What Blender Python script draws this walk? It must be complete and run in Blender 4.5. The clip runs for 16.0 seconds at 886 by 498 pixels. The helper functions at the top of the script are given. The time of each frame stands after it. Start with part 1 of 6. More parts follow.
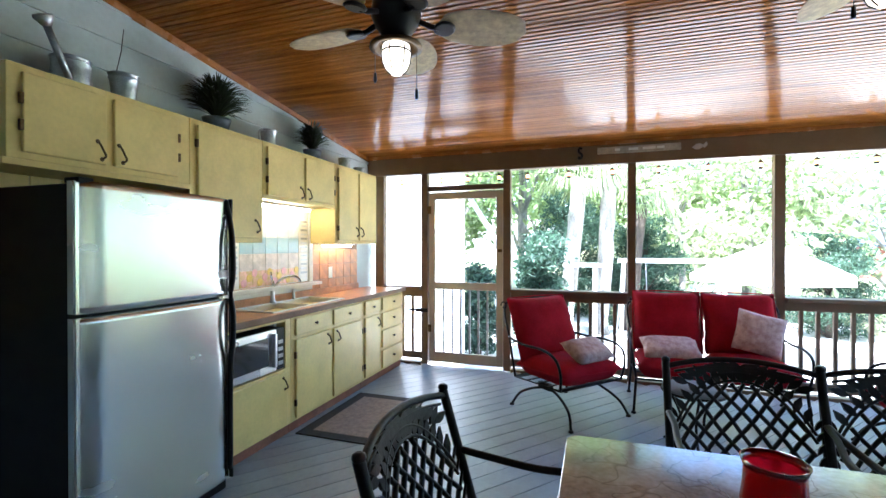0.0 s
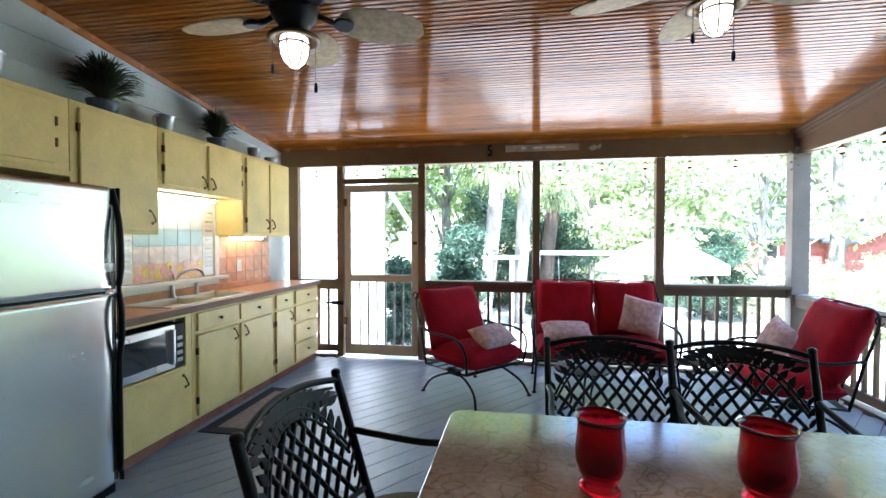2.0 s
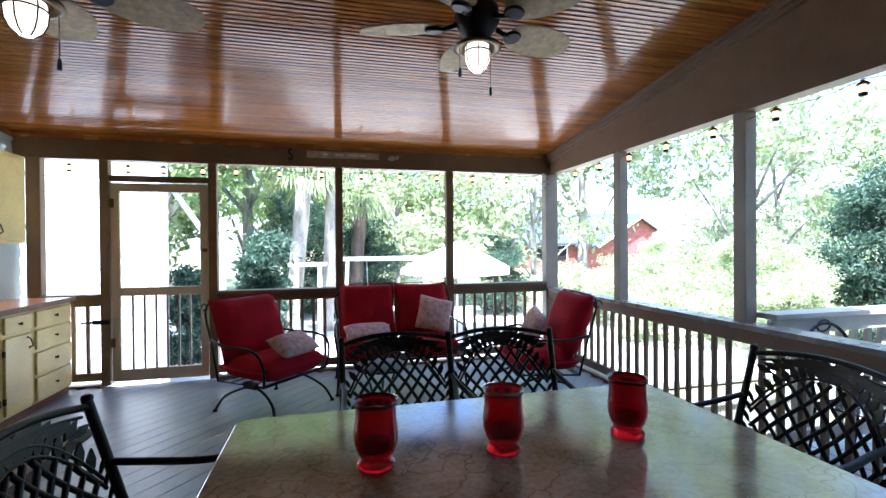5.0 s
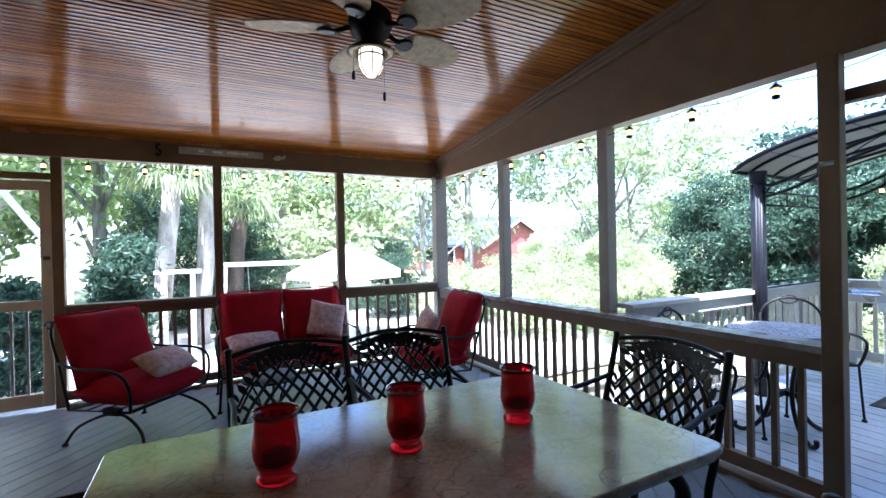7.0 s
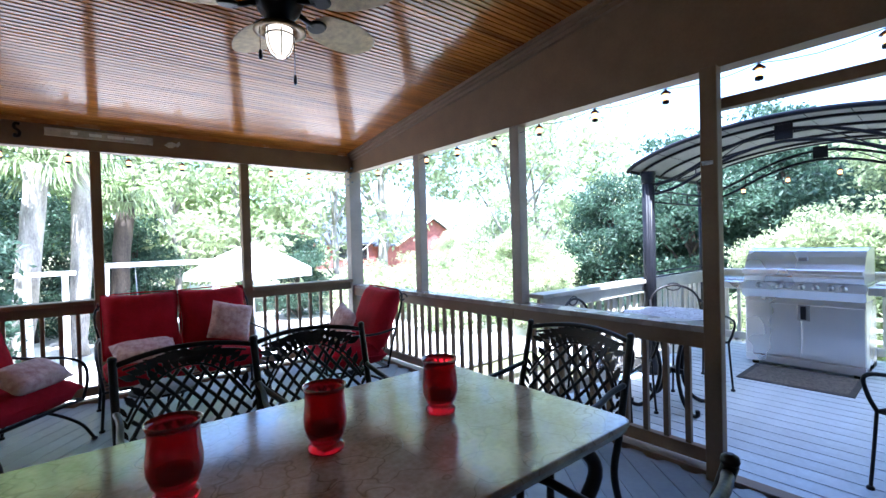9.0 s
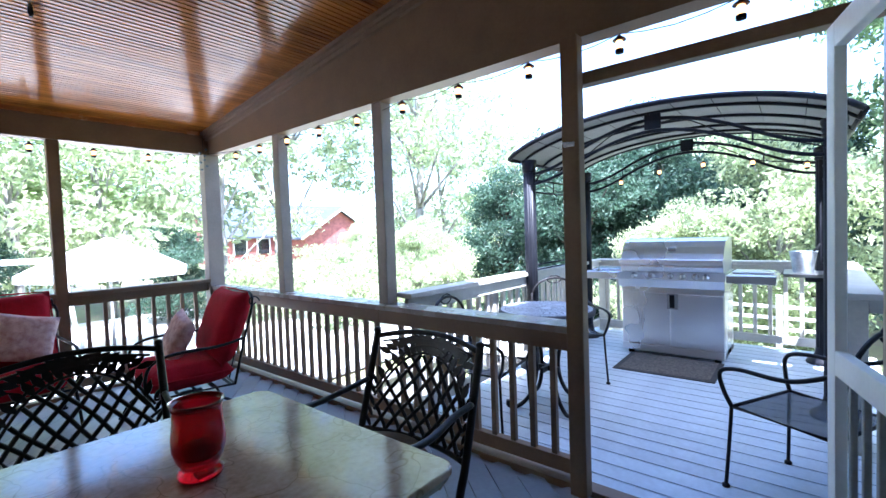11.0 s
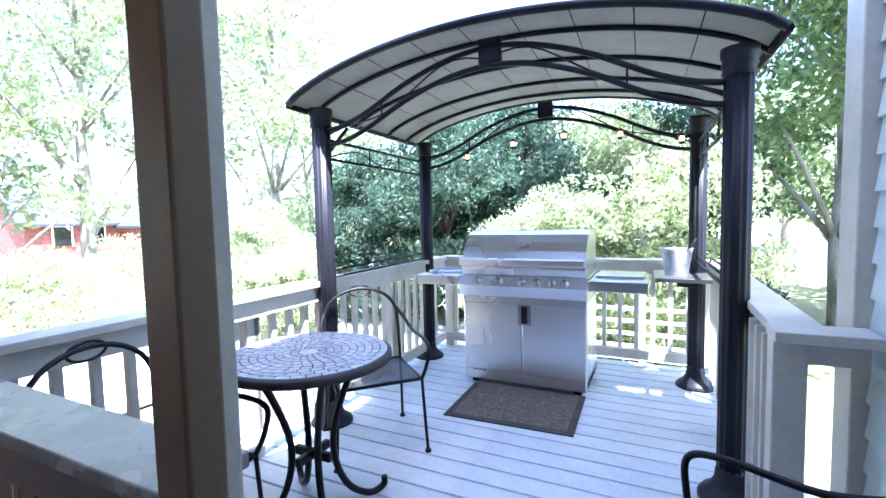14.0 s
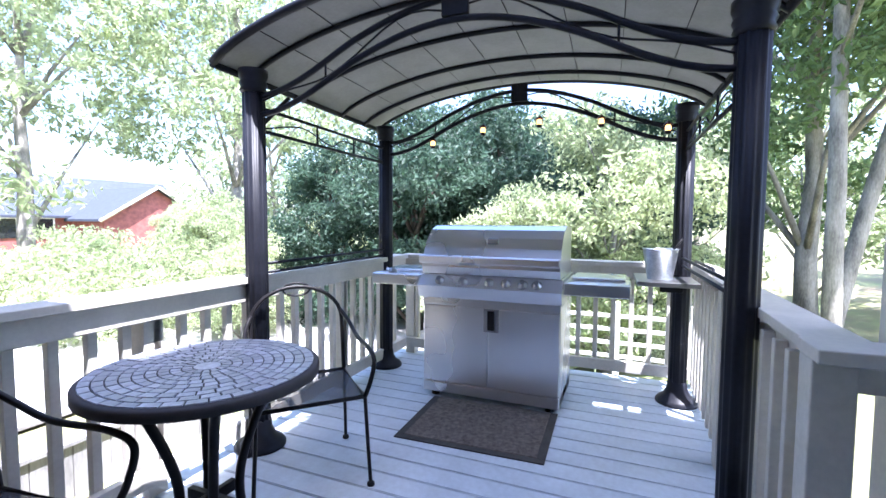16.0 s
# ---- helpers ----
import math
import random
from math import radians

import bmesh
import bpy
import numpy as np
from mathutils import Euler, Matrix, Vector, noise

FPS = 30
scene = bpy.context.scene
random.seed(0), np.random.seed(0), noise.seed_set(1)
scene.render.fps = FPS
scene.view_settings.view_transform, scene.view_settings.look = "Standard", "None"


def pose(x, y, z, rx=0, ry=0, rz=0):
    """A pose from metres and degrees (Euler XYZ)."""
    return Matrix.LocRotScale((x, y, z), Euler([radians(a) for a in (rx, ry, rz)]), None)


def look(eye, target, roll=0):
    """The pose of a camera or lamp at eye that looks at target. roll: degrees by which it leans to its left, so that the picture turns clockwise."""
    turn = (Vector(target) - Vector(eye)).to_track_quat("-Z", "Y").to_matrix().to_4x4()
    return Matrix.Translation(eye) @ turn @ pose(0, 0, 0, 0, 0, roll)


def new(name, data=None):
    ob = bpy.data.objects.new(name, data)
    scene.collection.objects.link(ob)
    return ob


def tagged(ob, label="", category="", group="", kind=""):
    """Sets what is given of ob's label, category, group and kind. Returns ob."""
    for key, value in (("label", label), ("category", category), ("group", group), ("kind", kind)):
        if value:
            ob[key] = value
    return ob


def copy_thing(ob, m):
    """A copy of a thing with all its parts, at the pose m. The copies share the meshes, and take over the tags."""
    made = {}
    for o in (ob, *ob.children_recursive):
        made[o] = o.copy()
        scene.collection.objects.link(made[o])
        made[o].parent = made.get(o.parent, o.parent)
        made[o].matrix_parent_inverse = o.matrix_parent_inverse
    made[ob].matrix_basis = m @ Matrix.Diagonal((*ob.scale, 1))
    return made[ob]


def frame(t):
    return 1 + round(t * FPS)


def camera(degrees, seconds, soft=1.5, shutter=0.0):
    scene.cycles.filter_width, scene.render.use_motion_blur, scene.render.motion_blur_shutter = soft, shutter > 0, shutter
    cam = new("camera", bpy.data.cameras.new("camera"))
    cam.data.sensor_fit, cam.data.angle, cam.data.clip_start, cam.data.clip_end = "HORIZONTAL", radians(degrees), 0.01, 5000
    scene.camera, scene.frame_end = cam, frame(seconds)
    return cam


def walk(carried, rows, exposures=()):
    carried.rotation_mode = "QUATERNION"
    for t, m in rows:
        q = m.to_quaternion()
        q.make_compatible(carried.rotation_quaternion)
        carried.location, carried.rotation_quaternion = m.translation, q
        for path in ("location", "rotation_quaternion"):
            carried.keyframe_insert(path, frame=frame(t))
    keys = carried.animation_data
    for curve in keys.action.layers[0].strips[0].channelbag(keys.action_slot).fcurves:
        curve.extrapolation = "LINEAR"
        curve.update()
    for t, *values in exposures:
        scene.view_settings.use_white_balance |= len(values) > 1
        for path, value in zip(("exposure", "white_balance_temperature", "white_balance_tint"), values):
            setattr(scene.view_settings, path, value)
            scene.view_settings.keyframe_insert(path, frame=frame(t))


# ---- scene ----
cam = camera(89.1, 16.0)
PATH = [
    (0, (0.574, 0.418, 1.399), (-0.068, 2.312, 1.386), 0.0),
    (0.5, (0.616, 0.397, 1.399), (0.026, 2.308, 1.378), 0.0),
    (1, (0.659, 0.382, 1.397), (0.135, 2.312, 1.365), 0.1),
    (1.5, (0.694, 0.372, 1.393), (0.258, 2.323, 1.354), 0.1),
    (2, (0.739, 0.354, 1.389), (0.406, 2.326, 1.347), -0.0),
    (2.5, (0.775, 0.335, 1.379), (0.563, 2.323, 1.338), -0.1),
    (3, (0.802, 0.319, 1.377), (0.711, 2.317, 1.338), -0.1),
    (3.5, (0.824, 0.308, 1.372), (0.87, 2.307, 1.337), -0.1),
    (4, (0.837, 0.29, 1.376), (1.033, 2.28, 1.346), -0.2),
    (6.5, (0.802, 0.233, 1.371), (1.645, 2.047, 1.365), -1.0),
    (7, (0.784, 0.235, 1.377), (1.724, 2.0, 1.366), -1.2),
    (7.5, (0.769, 0.248, 1.368), (1.801, 1.961, 1.358), -1.3),
    (8, (0.762, 0.253, 1.362), (1.873, 1.916, 1.348), -1.4),
    (10.5, (1.107, 0.341, 1.335), (2.571, 1.701, 1.272), -1.9),
    (11, (1.358, 0.342, 1.337), (2.887, 1.629, 1.262), -2.0),
    (11.5, (1.635, 0.378, 1.329), (3.228, 1.583, 1.242), -1.9),
    (12, (1.939, 0.401, 1.317), (3.59, 1.526, 1.223), -1.9),
    (12.5, (2.23, 0.429, 1.302), (3.929, 1.479, 1.206), -1.8),
    (13, (2.516, 0.491, 1.295), (4.259, 1.465, 1.191), -1.5),
    (13.5, (2.767, 0.529, 1.294), (4.537, 1.454, 1.176), -1.6),
    (14, (3.002, 0.57, 1.3), (4.797, 1.442, 1.164), -1.3),
    (14.5, (3.198, 0.605, 1.262), (5.013, 1.433, 1.128), -0.7),
    (15, (3.312, 0.64, 1.244), (5.145, 1.428, 1.106), -0.2),
    (15.5, (3.381, 0.656, 1.231), (5.223, 1.423, 1.096), 0.1),
    (16, (3.419, 0.666, 1.215), (5.266, 1.425, 1.094), 0.3),
]
EXPOSURES = [(0, 3.55, 5250, 10), (2, 3.4, 5250, 11), (4, 3.05, 5250, 12), (6.5, 2.55, 5200, 15), (8, 2.8, 5150, 15), (10.5, 2.9, 5100, 16), (12.5, 2.95, 5100, 18), (14.2, 3.05, 5350, 19), (16, 2.42, 5500, 22)]
walk(cam, [(t, look(eye, target, roll)) for t, eye, target, roll in PATH], EXPOSURES)

# ---- daylight ----
world = bpy.data.worlds.new("sky")
scene.world = world
world.use_nodes = True
wn = world.node_tree
sky = wn.nodes.new("ShaderNodeTexSky")
sky.sky_type, sky.sun_disc = "NISHITA", False
SUN_EL, SUN_AZ = 67.0, 214.0          # degrees; azimuth from +y towards +x
sky.sun_elevation, sky.sun_rotation = radians(SUN_EL), radians(SUN_AZ)
sky.air_density, sky.dust_density = 1.0, 2.0
wn.links.new(sky.outputs[0], wn.nodes["Background"].inputs[0])
wn.nodes["Background"].inputs[1].default_value = 0.15
sun = new("sun", bpy.data.lights.new("sun", "SUN"))
sun.data.energy, sun.data.angle, sun.data.color = 5.0, radians(0.6), (1.0, 0.95, 0.86)
sun_dir = Vector((math.sin(radians(SUN_AZ)) * math.cos(radians(SUN_EL)), math.cos(radians(SUN_AZ)) * math.cos(radians(SUN_EL)), math.sin(radians(SUN_EL))))
sun.matrix_world = look(sun_dir * 60, (0, 0, 0))


# ---- materials ----
def material(name, colour, rough=0.5, metal=0.0, vary=0.12, scale=6.0, bump=0.0, bump_scale=60.0, second=None, stretch=(1, 1, 1), coat=0.0, per_piece=0.0, spec=0.5, trans=0.0, emit=None, power=0.0, island=0.0):
    """A painted, wooden, metal or cloth surface: colour varied at two scales, with fine relief."""
    m = bpy.data.materials.new(name)
    m.use_nodes = True
    n, l = m.node_tree.nodes, m.node_tree.links
    b = n["Principled BSDF"]
    b.inputs["Roughness"].default_value, b.inputs["Metallic"].default_value = rough, metal
    b.inputs["Specular IOR Level"].default_value = spec
    b.inputs["Coat Weight"].default_value = coat
    b.inputs["Coat Roughness"].default_value = 0.12
    b.inputs["Transmission Weight"].default_value = trans
    co = n.new("ShaderNodeTexCoord")
    mp = n.new("ShaderNodeMapping")
    mp.inputs["Scale"].default_value = stretch
    l.new(co.outputs["Object"], mp.inputs["Vector"])
    coarse, fine = n.new("ShaderNodeTexNoise"), n.new("ShaderNodeTexNoise")
    coarse.inputs["Scale"].default_value, fine.inputs["Scale"].default_value = scale, scale * 9
    coarse.inputs["Detail"].default_value = 4
    for t in (coarse, fine):
        l.new(mp.outputs[0], t.inputs["Vector"])
    add = n.new("ShaderNodeMath")
    add.operation = "MULTIPLY_ADD"
    l.new(fine.outputs["Fac"], add.inputs[0])
    add.inputs[1].default_value = 0.45
    l.new(coarse.outputs["Fac"], add.inputs[2])
    ramp = n.new("ShaderNodeValToRGB")
    dark = second or tuple(c * (1 - 2.2 * vary) for c in colour)
    ramp.color_ramp.elements[0].color, ramp.color_ramp.elements[1].color = (*dark, 1), (*[min(1, c * (1 + 0.6 * vary)) for c in colour], 1)
    ramp.color_ramp.elements[0].position, ramp.color_ramp.elements[1].position = 0.48, 0.92
    l.new(add.outputs[0], ramp.inputs[0])
    out = ramp.outputs[0]
    if per_piece or island:
        hsv = n.new("ShaderNodeHueSaturation")
        mr = n.new("ShaderNodeMapRange")
        amount = per_piece or island
        mr.inputs["To Min"].default_value, mr.inputs["To Max"].default_value = 1 - amount, 1 + amount
        src = n.new("ShaderNodeObjectInfo").outputs["Random"] if per_piece else n.new("ShaderNodeNewGeometry").outputs["Random Per Island"]
        l.new(src, mr.inputs["Value"])
        l.new(mr.outputs[0], hsv.inputs["Value"])
        l.new(out, hsv.inputs["Color"])
        out = hsv.outputs[0]
    l.new(out, b.inputs["Base Color"])
    if bump:
        tex, bp = n.new("ShaderNodeTexNoise"), n.new("ShaderNodeBump")
        tex.inputs["Scale"].default_value = bump_scale
        tex.inputs["Detail"].default_value = 5
        l.new(mp.outputs[0], tex.inputs["Vector"])
        bp.inputs["Strength"].default_value, bp.inputs["Distance"].default_value = bump, 0.004
        l.new(tex.outputs["Fac"], bp.inputs["Height"])
        l.new(bp.outputs[0], b.inputs["Normal"])
    rr = n.new("ShaderNodeMapRange")
    rr.inputs["To Min"].default_value, rr.inputs["To Max"].default_value = max(0.02, rough - 0.06), min(1, rough + 0.08)
    l.new(coarse.outputs["Fac"], rr.inputs["Value"])
    l.new(rr.outputs[0], b.inputs["Roughness"])
    if emit:
        b.inputs["Emission Color"].default_value, b.inputs["Emission Strength"].default_value = (*emit, 1), power
    return m


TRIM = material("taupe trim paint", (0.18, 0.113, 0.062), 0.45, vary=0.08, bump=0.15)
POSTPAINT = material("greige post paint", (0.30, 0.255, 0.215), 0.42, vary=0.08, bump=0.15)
# deck side caps: the sky light on top is put into a paler greige
CAPPAINT = material("sky-lit glossy greige cap paint", (0.33, 0.29, 0.26), 0.26, vary=0.12, bump=0.15)
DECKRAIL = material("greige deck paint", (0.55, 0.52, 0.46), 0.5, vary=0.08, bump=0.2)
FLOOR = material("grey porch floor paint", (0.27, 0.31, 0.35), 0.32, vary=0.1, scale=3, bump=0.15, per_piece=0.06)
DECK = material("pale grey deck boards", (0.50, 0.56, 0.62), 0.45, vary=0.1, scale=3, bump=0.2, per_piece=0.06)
FRIDGE = material("satin refrigerator steel", (0.74, 0.75, 0.74), 0.24, 1.0, vary=0.02, scale=2, stretch=(1, 1, 3))
CEIL = material("varnished beadboard", (0.31, 0.115, 0.018), 0.09, vary=0.22, scale=2.2, stretch=(0.5, 8, 8), second=(0.14, 0.045, 0.008), spec=0.21, island=0.18)
CEILTRIM = material("varnished wooden moulding", (0.42, 0.17, 0.05), 0.25, vary=0.15, stretch=(1, 1, 1), coat=0.4)
SIDING = material("pale blue grey siding", (0.58, 0.66, 0.67), 0.5, vary=0.06, scale=4, bump=0.1)
YELLOW = material("yellow cabinet paint", (0.87, 0.69, 0.26), 0.38, vary=0.06, scale=5, bump=0.1)
COUNTER = material("terracotta counter", (0.64, 0.28, 0.10), 0.3, vary=0.15, scale=14, coat=0.2, per_piece=0.08)
TILE = material("terracotta wall tile", (0.60, 0.27, 0.11), 0.3, vary=0.18, scale=9, coat=0.2, per_piece=0.15)
GROUT = material("brown grout", (0.30, 0.20, 0.14), 0.8)
STEEL = material("brushed stainless steel", (0.76, 0.76, 0.77), 0.27, 1.0, vary=0.02, scale=0.6)
STEELDARK = material("dull steel", (0.35, 0.35, 0.36), 0.35, 1.0, vary=0.08)
GALV = material("galvanised metal", (0.50, 0.53, 0.55), 0.38, 0.9, vary=0.2, scale=16, second=(0.3, 0.33, 0.36))
BLACK = material("black plastic", (0.005, 0.005, 0.006), 0.4, vary=0.1, spec=0.2)
DARKGLASS = material("dark oven glass", (0.02, 0.022, 0.025), 0.06, vary=0.05, coat=0.5)
IRON = material("black wrought iron", (0.010, 0.009, 0.010), 0.38, 0.0, vary=0.2, bump=0.2, spec=0.2)
BRONZE = material("dark cast aluminium", (0.014, 0.012, 0.011), 0.34, 0.0, vary=0.3, scale=20, bump=0.25, spec=0.28)
ANTIQUE = material("antique brass", (0.13, 0.085, 0.04), 0.35, 0.8, vary=0.2)
RED = material("faded red cushion cloth", (0.40, 0.010, 0.024), 0.88, vary=0.14, scale=7, bump=0.5, bump_scale=500, spec=0.12)
FLORAL = material("pale floral cushion cloth", (0.66, 0.50, 0.46), 0.9, vary=0.2, scale=22, second=(0.42, 0.22, 0.2), bump=0.4, bump_scale=400)
STONE = material("mottled stone tabletop", (0.47, 0.375, 0.29), 0.12, vary=0.25, scale=6, second=(0.25, 0.175, 0.115), coat=0.3)
STONEEDGE = material("stone table edge", (0.33, 0.30, 0.23), 0.3, vary=0.3, scale=14, second=(0.15, 0.12, 0.08))
WICKER = material("woven pale fan blade", (0.42, 0.31, 0.15), 0.6, vary=0.2, scale=30, bump=0.5, bump_scale=180)
WHITE = material("white paint", (0.80, 0.80, 0.78), 0.45, vary=0.04)
WHITESIDE = material("white house siding", (0.78, 0.79, 0.80), 0.5, vary=0.05)
MATBROWN = material("brown ribbed mat", (0.125, 0.105, 0.088), 0.95, vary=0.3, scale=40, bump=0.8, bump_scale=220)
KITCHENMAT = material("tan ribbed mat", (0.30, 0.235, 0.195), 0.9, vary=0.15, scale=30, bump=0.6, bump_scale=220)
MATEDGE = material("dark mat border", (0.045, 0.042, 0.04), 0.9, vary=0.2)
CANVAS = material("grey canopy cloth", (0.21, 0.215, 0.225), 0.8, vary=0.08, bump=0.2, bump_scale=300)
GAZEBO = material("dark slate powder coat", (0.015, 0.016, 0.022), 0.42, 0.0, vary=0.15, spec=0.18)
MOSAIC = material("grey slate mosaic", (0.36, 0.38, 0.44), 0.35, vary=0.2, scale=8, per_piece=0.22)
MOSAICBED = material("dark mosaic grout", (0.035, 0.032, 0.035), 0.7)
MESHSEAT = material("dark metal mesh seat", (0.06, 0.065, 0.08), 0.5, 0.3, vary=0.3, scale=60, bump=0.6, bump_scale=300)
BARK = material("pale grey bark", (0.36, 0.335, 0.30), 0.9, vary=0.3, scale=5, stretch=(1, 1, 0.3), bump=0.9, bump_scale=18)
BARKDARK = material("dark bark", (0.09, 0.07, 0.055), 0.95, vary=0.3, scale=5, stretch=(1, 1, 0.3), bump=0.9, bump_scale=18)
BRICK = material("red brick", (0.30, 0.105, 0.09), 0.8, vary=0.2, scale=3)
SHINGLE = material("blue grey shingles", (0.05, 0.06, 0.085), 0.85, vary=0.15, scale=4, bump=0.4)
GRASS = material("sunlit ground of grass and leaf litter", (0.17, 0.20, 0.08), 0.95, vary=0.4, scale=0.6, second=(0.20, 0.15, 0.10), bump=0.6, bump_scale=9)
CONCRETE = material("pale concrete paving", (0.62, 0.60, 0.56), 0.8, vary=0.08, scale=2, bump=0.3)
POT = material("slate blue pot glaze", (0.12, 0.16, 0.20), 0.4, vary=0.2)
SIGNWOOD = material("weathered pale sign board", (0.50, 0.45, 0.38), 0.7, vary=0.2, scale=12)
AMBER = material("warm lamp glass", (0.9, 0.5, 0.15), 0.3, emit=(1.0, 0.50, 0.12), power=0.9)
BULB = material("lit frosted globe", (0.95, 0.9, 0.8), 0.3, emit=(1.0, 0.80, 0.54), power=0.5)
COUNTERGLOW = material("under cabinet tube", (0.95, 0.9, 0.8), 0.3, emit=(1.0, 0.78, 0.48), power=4.0)


# fine crackle and warm blotches in the stone top
sn, sl = STONE.node_tree.nodes, STONE.node_tree.links
sb = sn["Principled BSDF"]
vor = sn.new("ShaderNodeTexVoronoi")
vor.feature = "DISTANCE_TO_EDGE"
vor.inputs["Scale"].default_value = 6.5
wob = sn.new("ShaderNodeTexNoise")
wob.inputs["Scale"].default_value = 5.0
wmix = sn.new("ShaderNodeMix")
wmix.data_type, wmix.inputs[0].default_value = "RGBA", 0.35
sl.new(sn["Mapping"].outputs[0], wmix.inputs[6])
sl.new(wob.outputs["Color"], wmix.inputs[7])
sl.new(sn["Mapping"].outputs[0], wob.inputs["Vector"])
sl.new(wmix.outputs[2], vor.inputs["Vector"])
cr = sn.new("ShaderNodeValToRGB")
cr.color_ramp.elements[0].color, cr.color_ramp.elements[1].color = (0.35, 0.27, 0.18, 1), (1, 1, 1, 1)
cr.color_ramp.elements[1].position = 0.028
sl.new(vor.outputs["Distance"], cr.inputs[0])
mul = sn.new("ShaderNodeMix")
mul.data_type, mul.blend_type, mul.inputs[0].default_value = "RGBA", "MULTIPLY", 0.6
sl.new(sb.inputs["Base Color"].links[0].from_socket, mul.inputs[6])
sl.new(cr.outputs[0], mul.inputs[7])
sl.new(mul.outputs[2], sb.inputs["Base Color"])


def leaf_material(name, colour, dark):
    m = material(name, colour, 0.5, vary=0.2, scale=0.7, second=dark, island=0.35)
    n, l = m.node_tree.nodes, m.node_tree.links
    b = n["Principled BSDF"]
    tr, mix = n.new("ShaderNodeBsdfTranslucent"), n.new("ShaderNodeMixShader")
    mix.inputs[0].default_value = 0.5
    src = b.inputs["Base Color"].links[0].from_socket
    l.new(src, tr.inputs[0])
    l.new(b.outputs[0], mix.inputs[1])
    l.new(tr.outputs[0], mix.inputs[2])
    l.new(mix.outputs[0], n["Material Output"].inputs[0])
    return m


LEAF = leaf_material("mid green leaves", (0.30, 0.38, 0.16), (0.16, 0.23, 0.08))
LEAFSIDE = leaf_material("fresh mid green leaves", (0.24, 0.33, 0.15), (0.12, 0.19, 0.07))
LEAFDARK = leaf_material("dark evergreen leaves", (0.085, 0.145, 0.095), (0.038, 0.075, 0.048))
LEAFLIGHT = leaf_material("pale yellow green leaves", (0.47, 0.51, 0.31), (0.28, 0.35, 0.18))
PLANT = leaf_material("dusty house plant leaves", (0.06, 0.085, 0.04), (0.03, 0.04, 0.02))


def glass(name, colour, rough=0.03, mix=0.0):
    m = bpy.data.materials.new(name)
    m.use_nodes = True
    b = m.node_tree.nodes["Principled BSDF"]
    b.inputs["Base Color"].default_value = (*colour, 1)
    b.inputs["Roughness"].default_value = rough
    b.inputs["Transmission Weight"].default_value = 1.0 - mix
    b.inputs["IOR"].default_value = 1.45
    return m


REDGLASS = glass("ruby red glass", (0.62, 0.004, 0.012), 0.05, 0.15)
CLEAR = glass("clear glass", (0.95, 0.97, 0.97))

# the woven seat lets some light through
MESHSEAT.node_tree.nodes["Principled BSDF"].inputs["Alpha"].default_value = 0.62


# ---- builders ----
def box(bm, x0, x1, y0, y1, z0, z1, bev=0.0):
    r = bmesh.ops.create_cube(bm, size=1.0)
    vs = r["verts"]
    for v in vs:
        v.co = Vector(((x0 + x1) / 2 + v.co.x * (x1 - x0), (y0 + y1) / 2 + v.co.y * (y1 - y0), (z0 + z1) / 2 + v.co.z * (z1 - z0)))
    if bev:
        es = list({e for v in vs for e in v.link_edges})
        bmesh.ops.bevel(bm, geom=es, offset=bev, segments=2, affect="EDGES", profile=0.5)
    return vs


def tube(bm, pts, r, n=8, closed=False, taper=None):
    """A round bar along points; taper gives each point's radius."""
    pts = [Vector(p) for p in pts]
    k = len(pts)
    rings = []
    up = Vector((0, 0, 1))
    for i, p in enumerate(pts):
        a = pts[i - 1] if (i or closed) else p
        b = pts[(i + 1) % k] if (i < k - 1 or closed) else p
        d = (b - a).normalized()
        ref = up if abs(d.dot(up)) < 0.95 else Vector((1, 0, 0))
        u = d.cross(ref).normalized()
        w = d.cross(u).normalized()
        if rings:
            u0 = rings[-1][1]
            u = (u0 - d * u0.dot(d)).normalized()
            w = d.cross(u).normalized()
        rad = taper[i] if taper else r
        rings.append(([bm.verts.new(p + (u * math.cos(t) + w * math.sin(t)) * rad) for t in [2 * math.pi * j / n for j in range(n)]], u))
    m = k if closed else k - 1
    for i in range(m):
        A, B = rings[i][0], rings[(i + 1) % k][0]
        for j in range(n):
            f = bm.faces.new((A[j], A[(j + 1) % n], B[(j + 1) % n], B[j]))
            f.smooth = True
    if not closed:
        bm.faces.new(rings[0][0][::-1])
        bm.faces.new(rings[-1][0])


def lathe(bm, prof, n=24, c=(0, 0, 0), cap=True, flute=0.0, flutes=0):
    """A turned body from (radius, height) pairs."""
    rows = []
    for r, z in prof:
        row = []
        for j in range(n):
            t = 2 * math.pi * j / n
            rr = r * (1 - flute * (0.5 - 0.5 * math.cos(flutes * t))) if flute else r
            row.append(bm.verts.new((c[0] + rr * math.cos(t), c[1] + rr * math.sin(t), c[2] + z)))
        rows.append(row)
    for A, B in zip(rows, rows[1:]):
        for j in range(n):
            f = bm.faces.new((A[j], A[(j + 1) % n], B[(j + 1) % n], B[j]))
            f.smooth = True
    if cap:
        bm.faces.new(rows[0][::-1])
        bm.faces.new(rows[-1])


def arc(c, r, a0, a1, n, ax="xz"):
    """Points on an arc about c, in degrees."""
    out = []
    for i in range(n + 1):
        t = radians(a0 + (a1 - a0) * i / n)
        p, q = r * math.cos(t), r * math.sin(t)
        out.append({"xz": (c[0] + p, c[1], c[2] + q), "yz": (c[0], c[1] + p, c[2] + q), "xy": (c[0] + p, c[1] + q, c[2])}[ax])
    return out


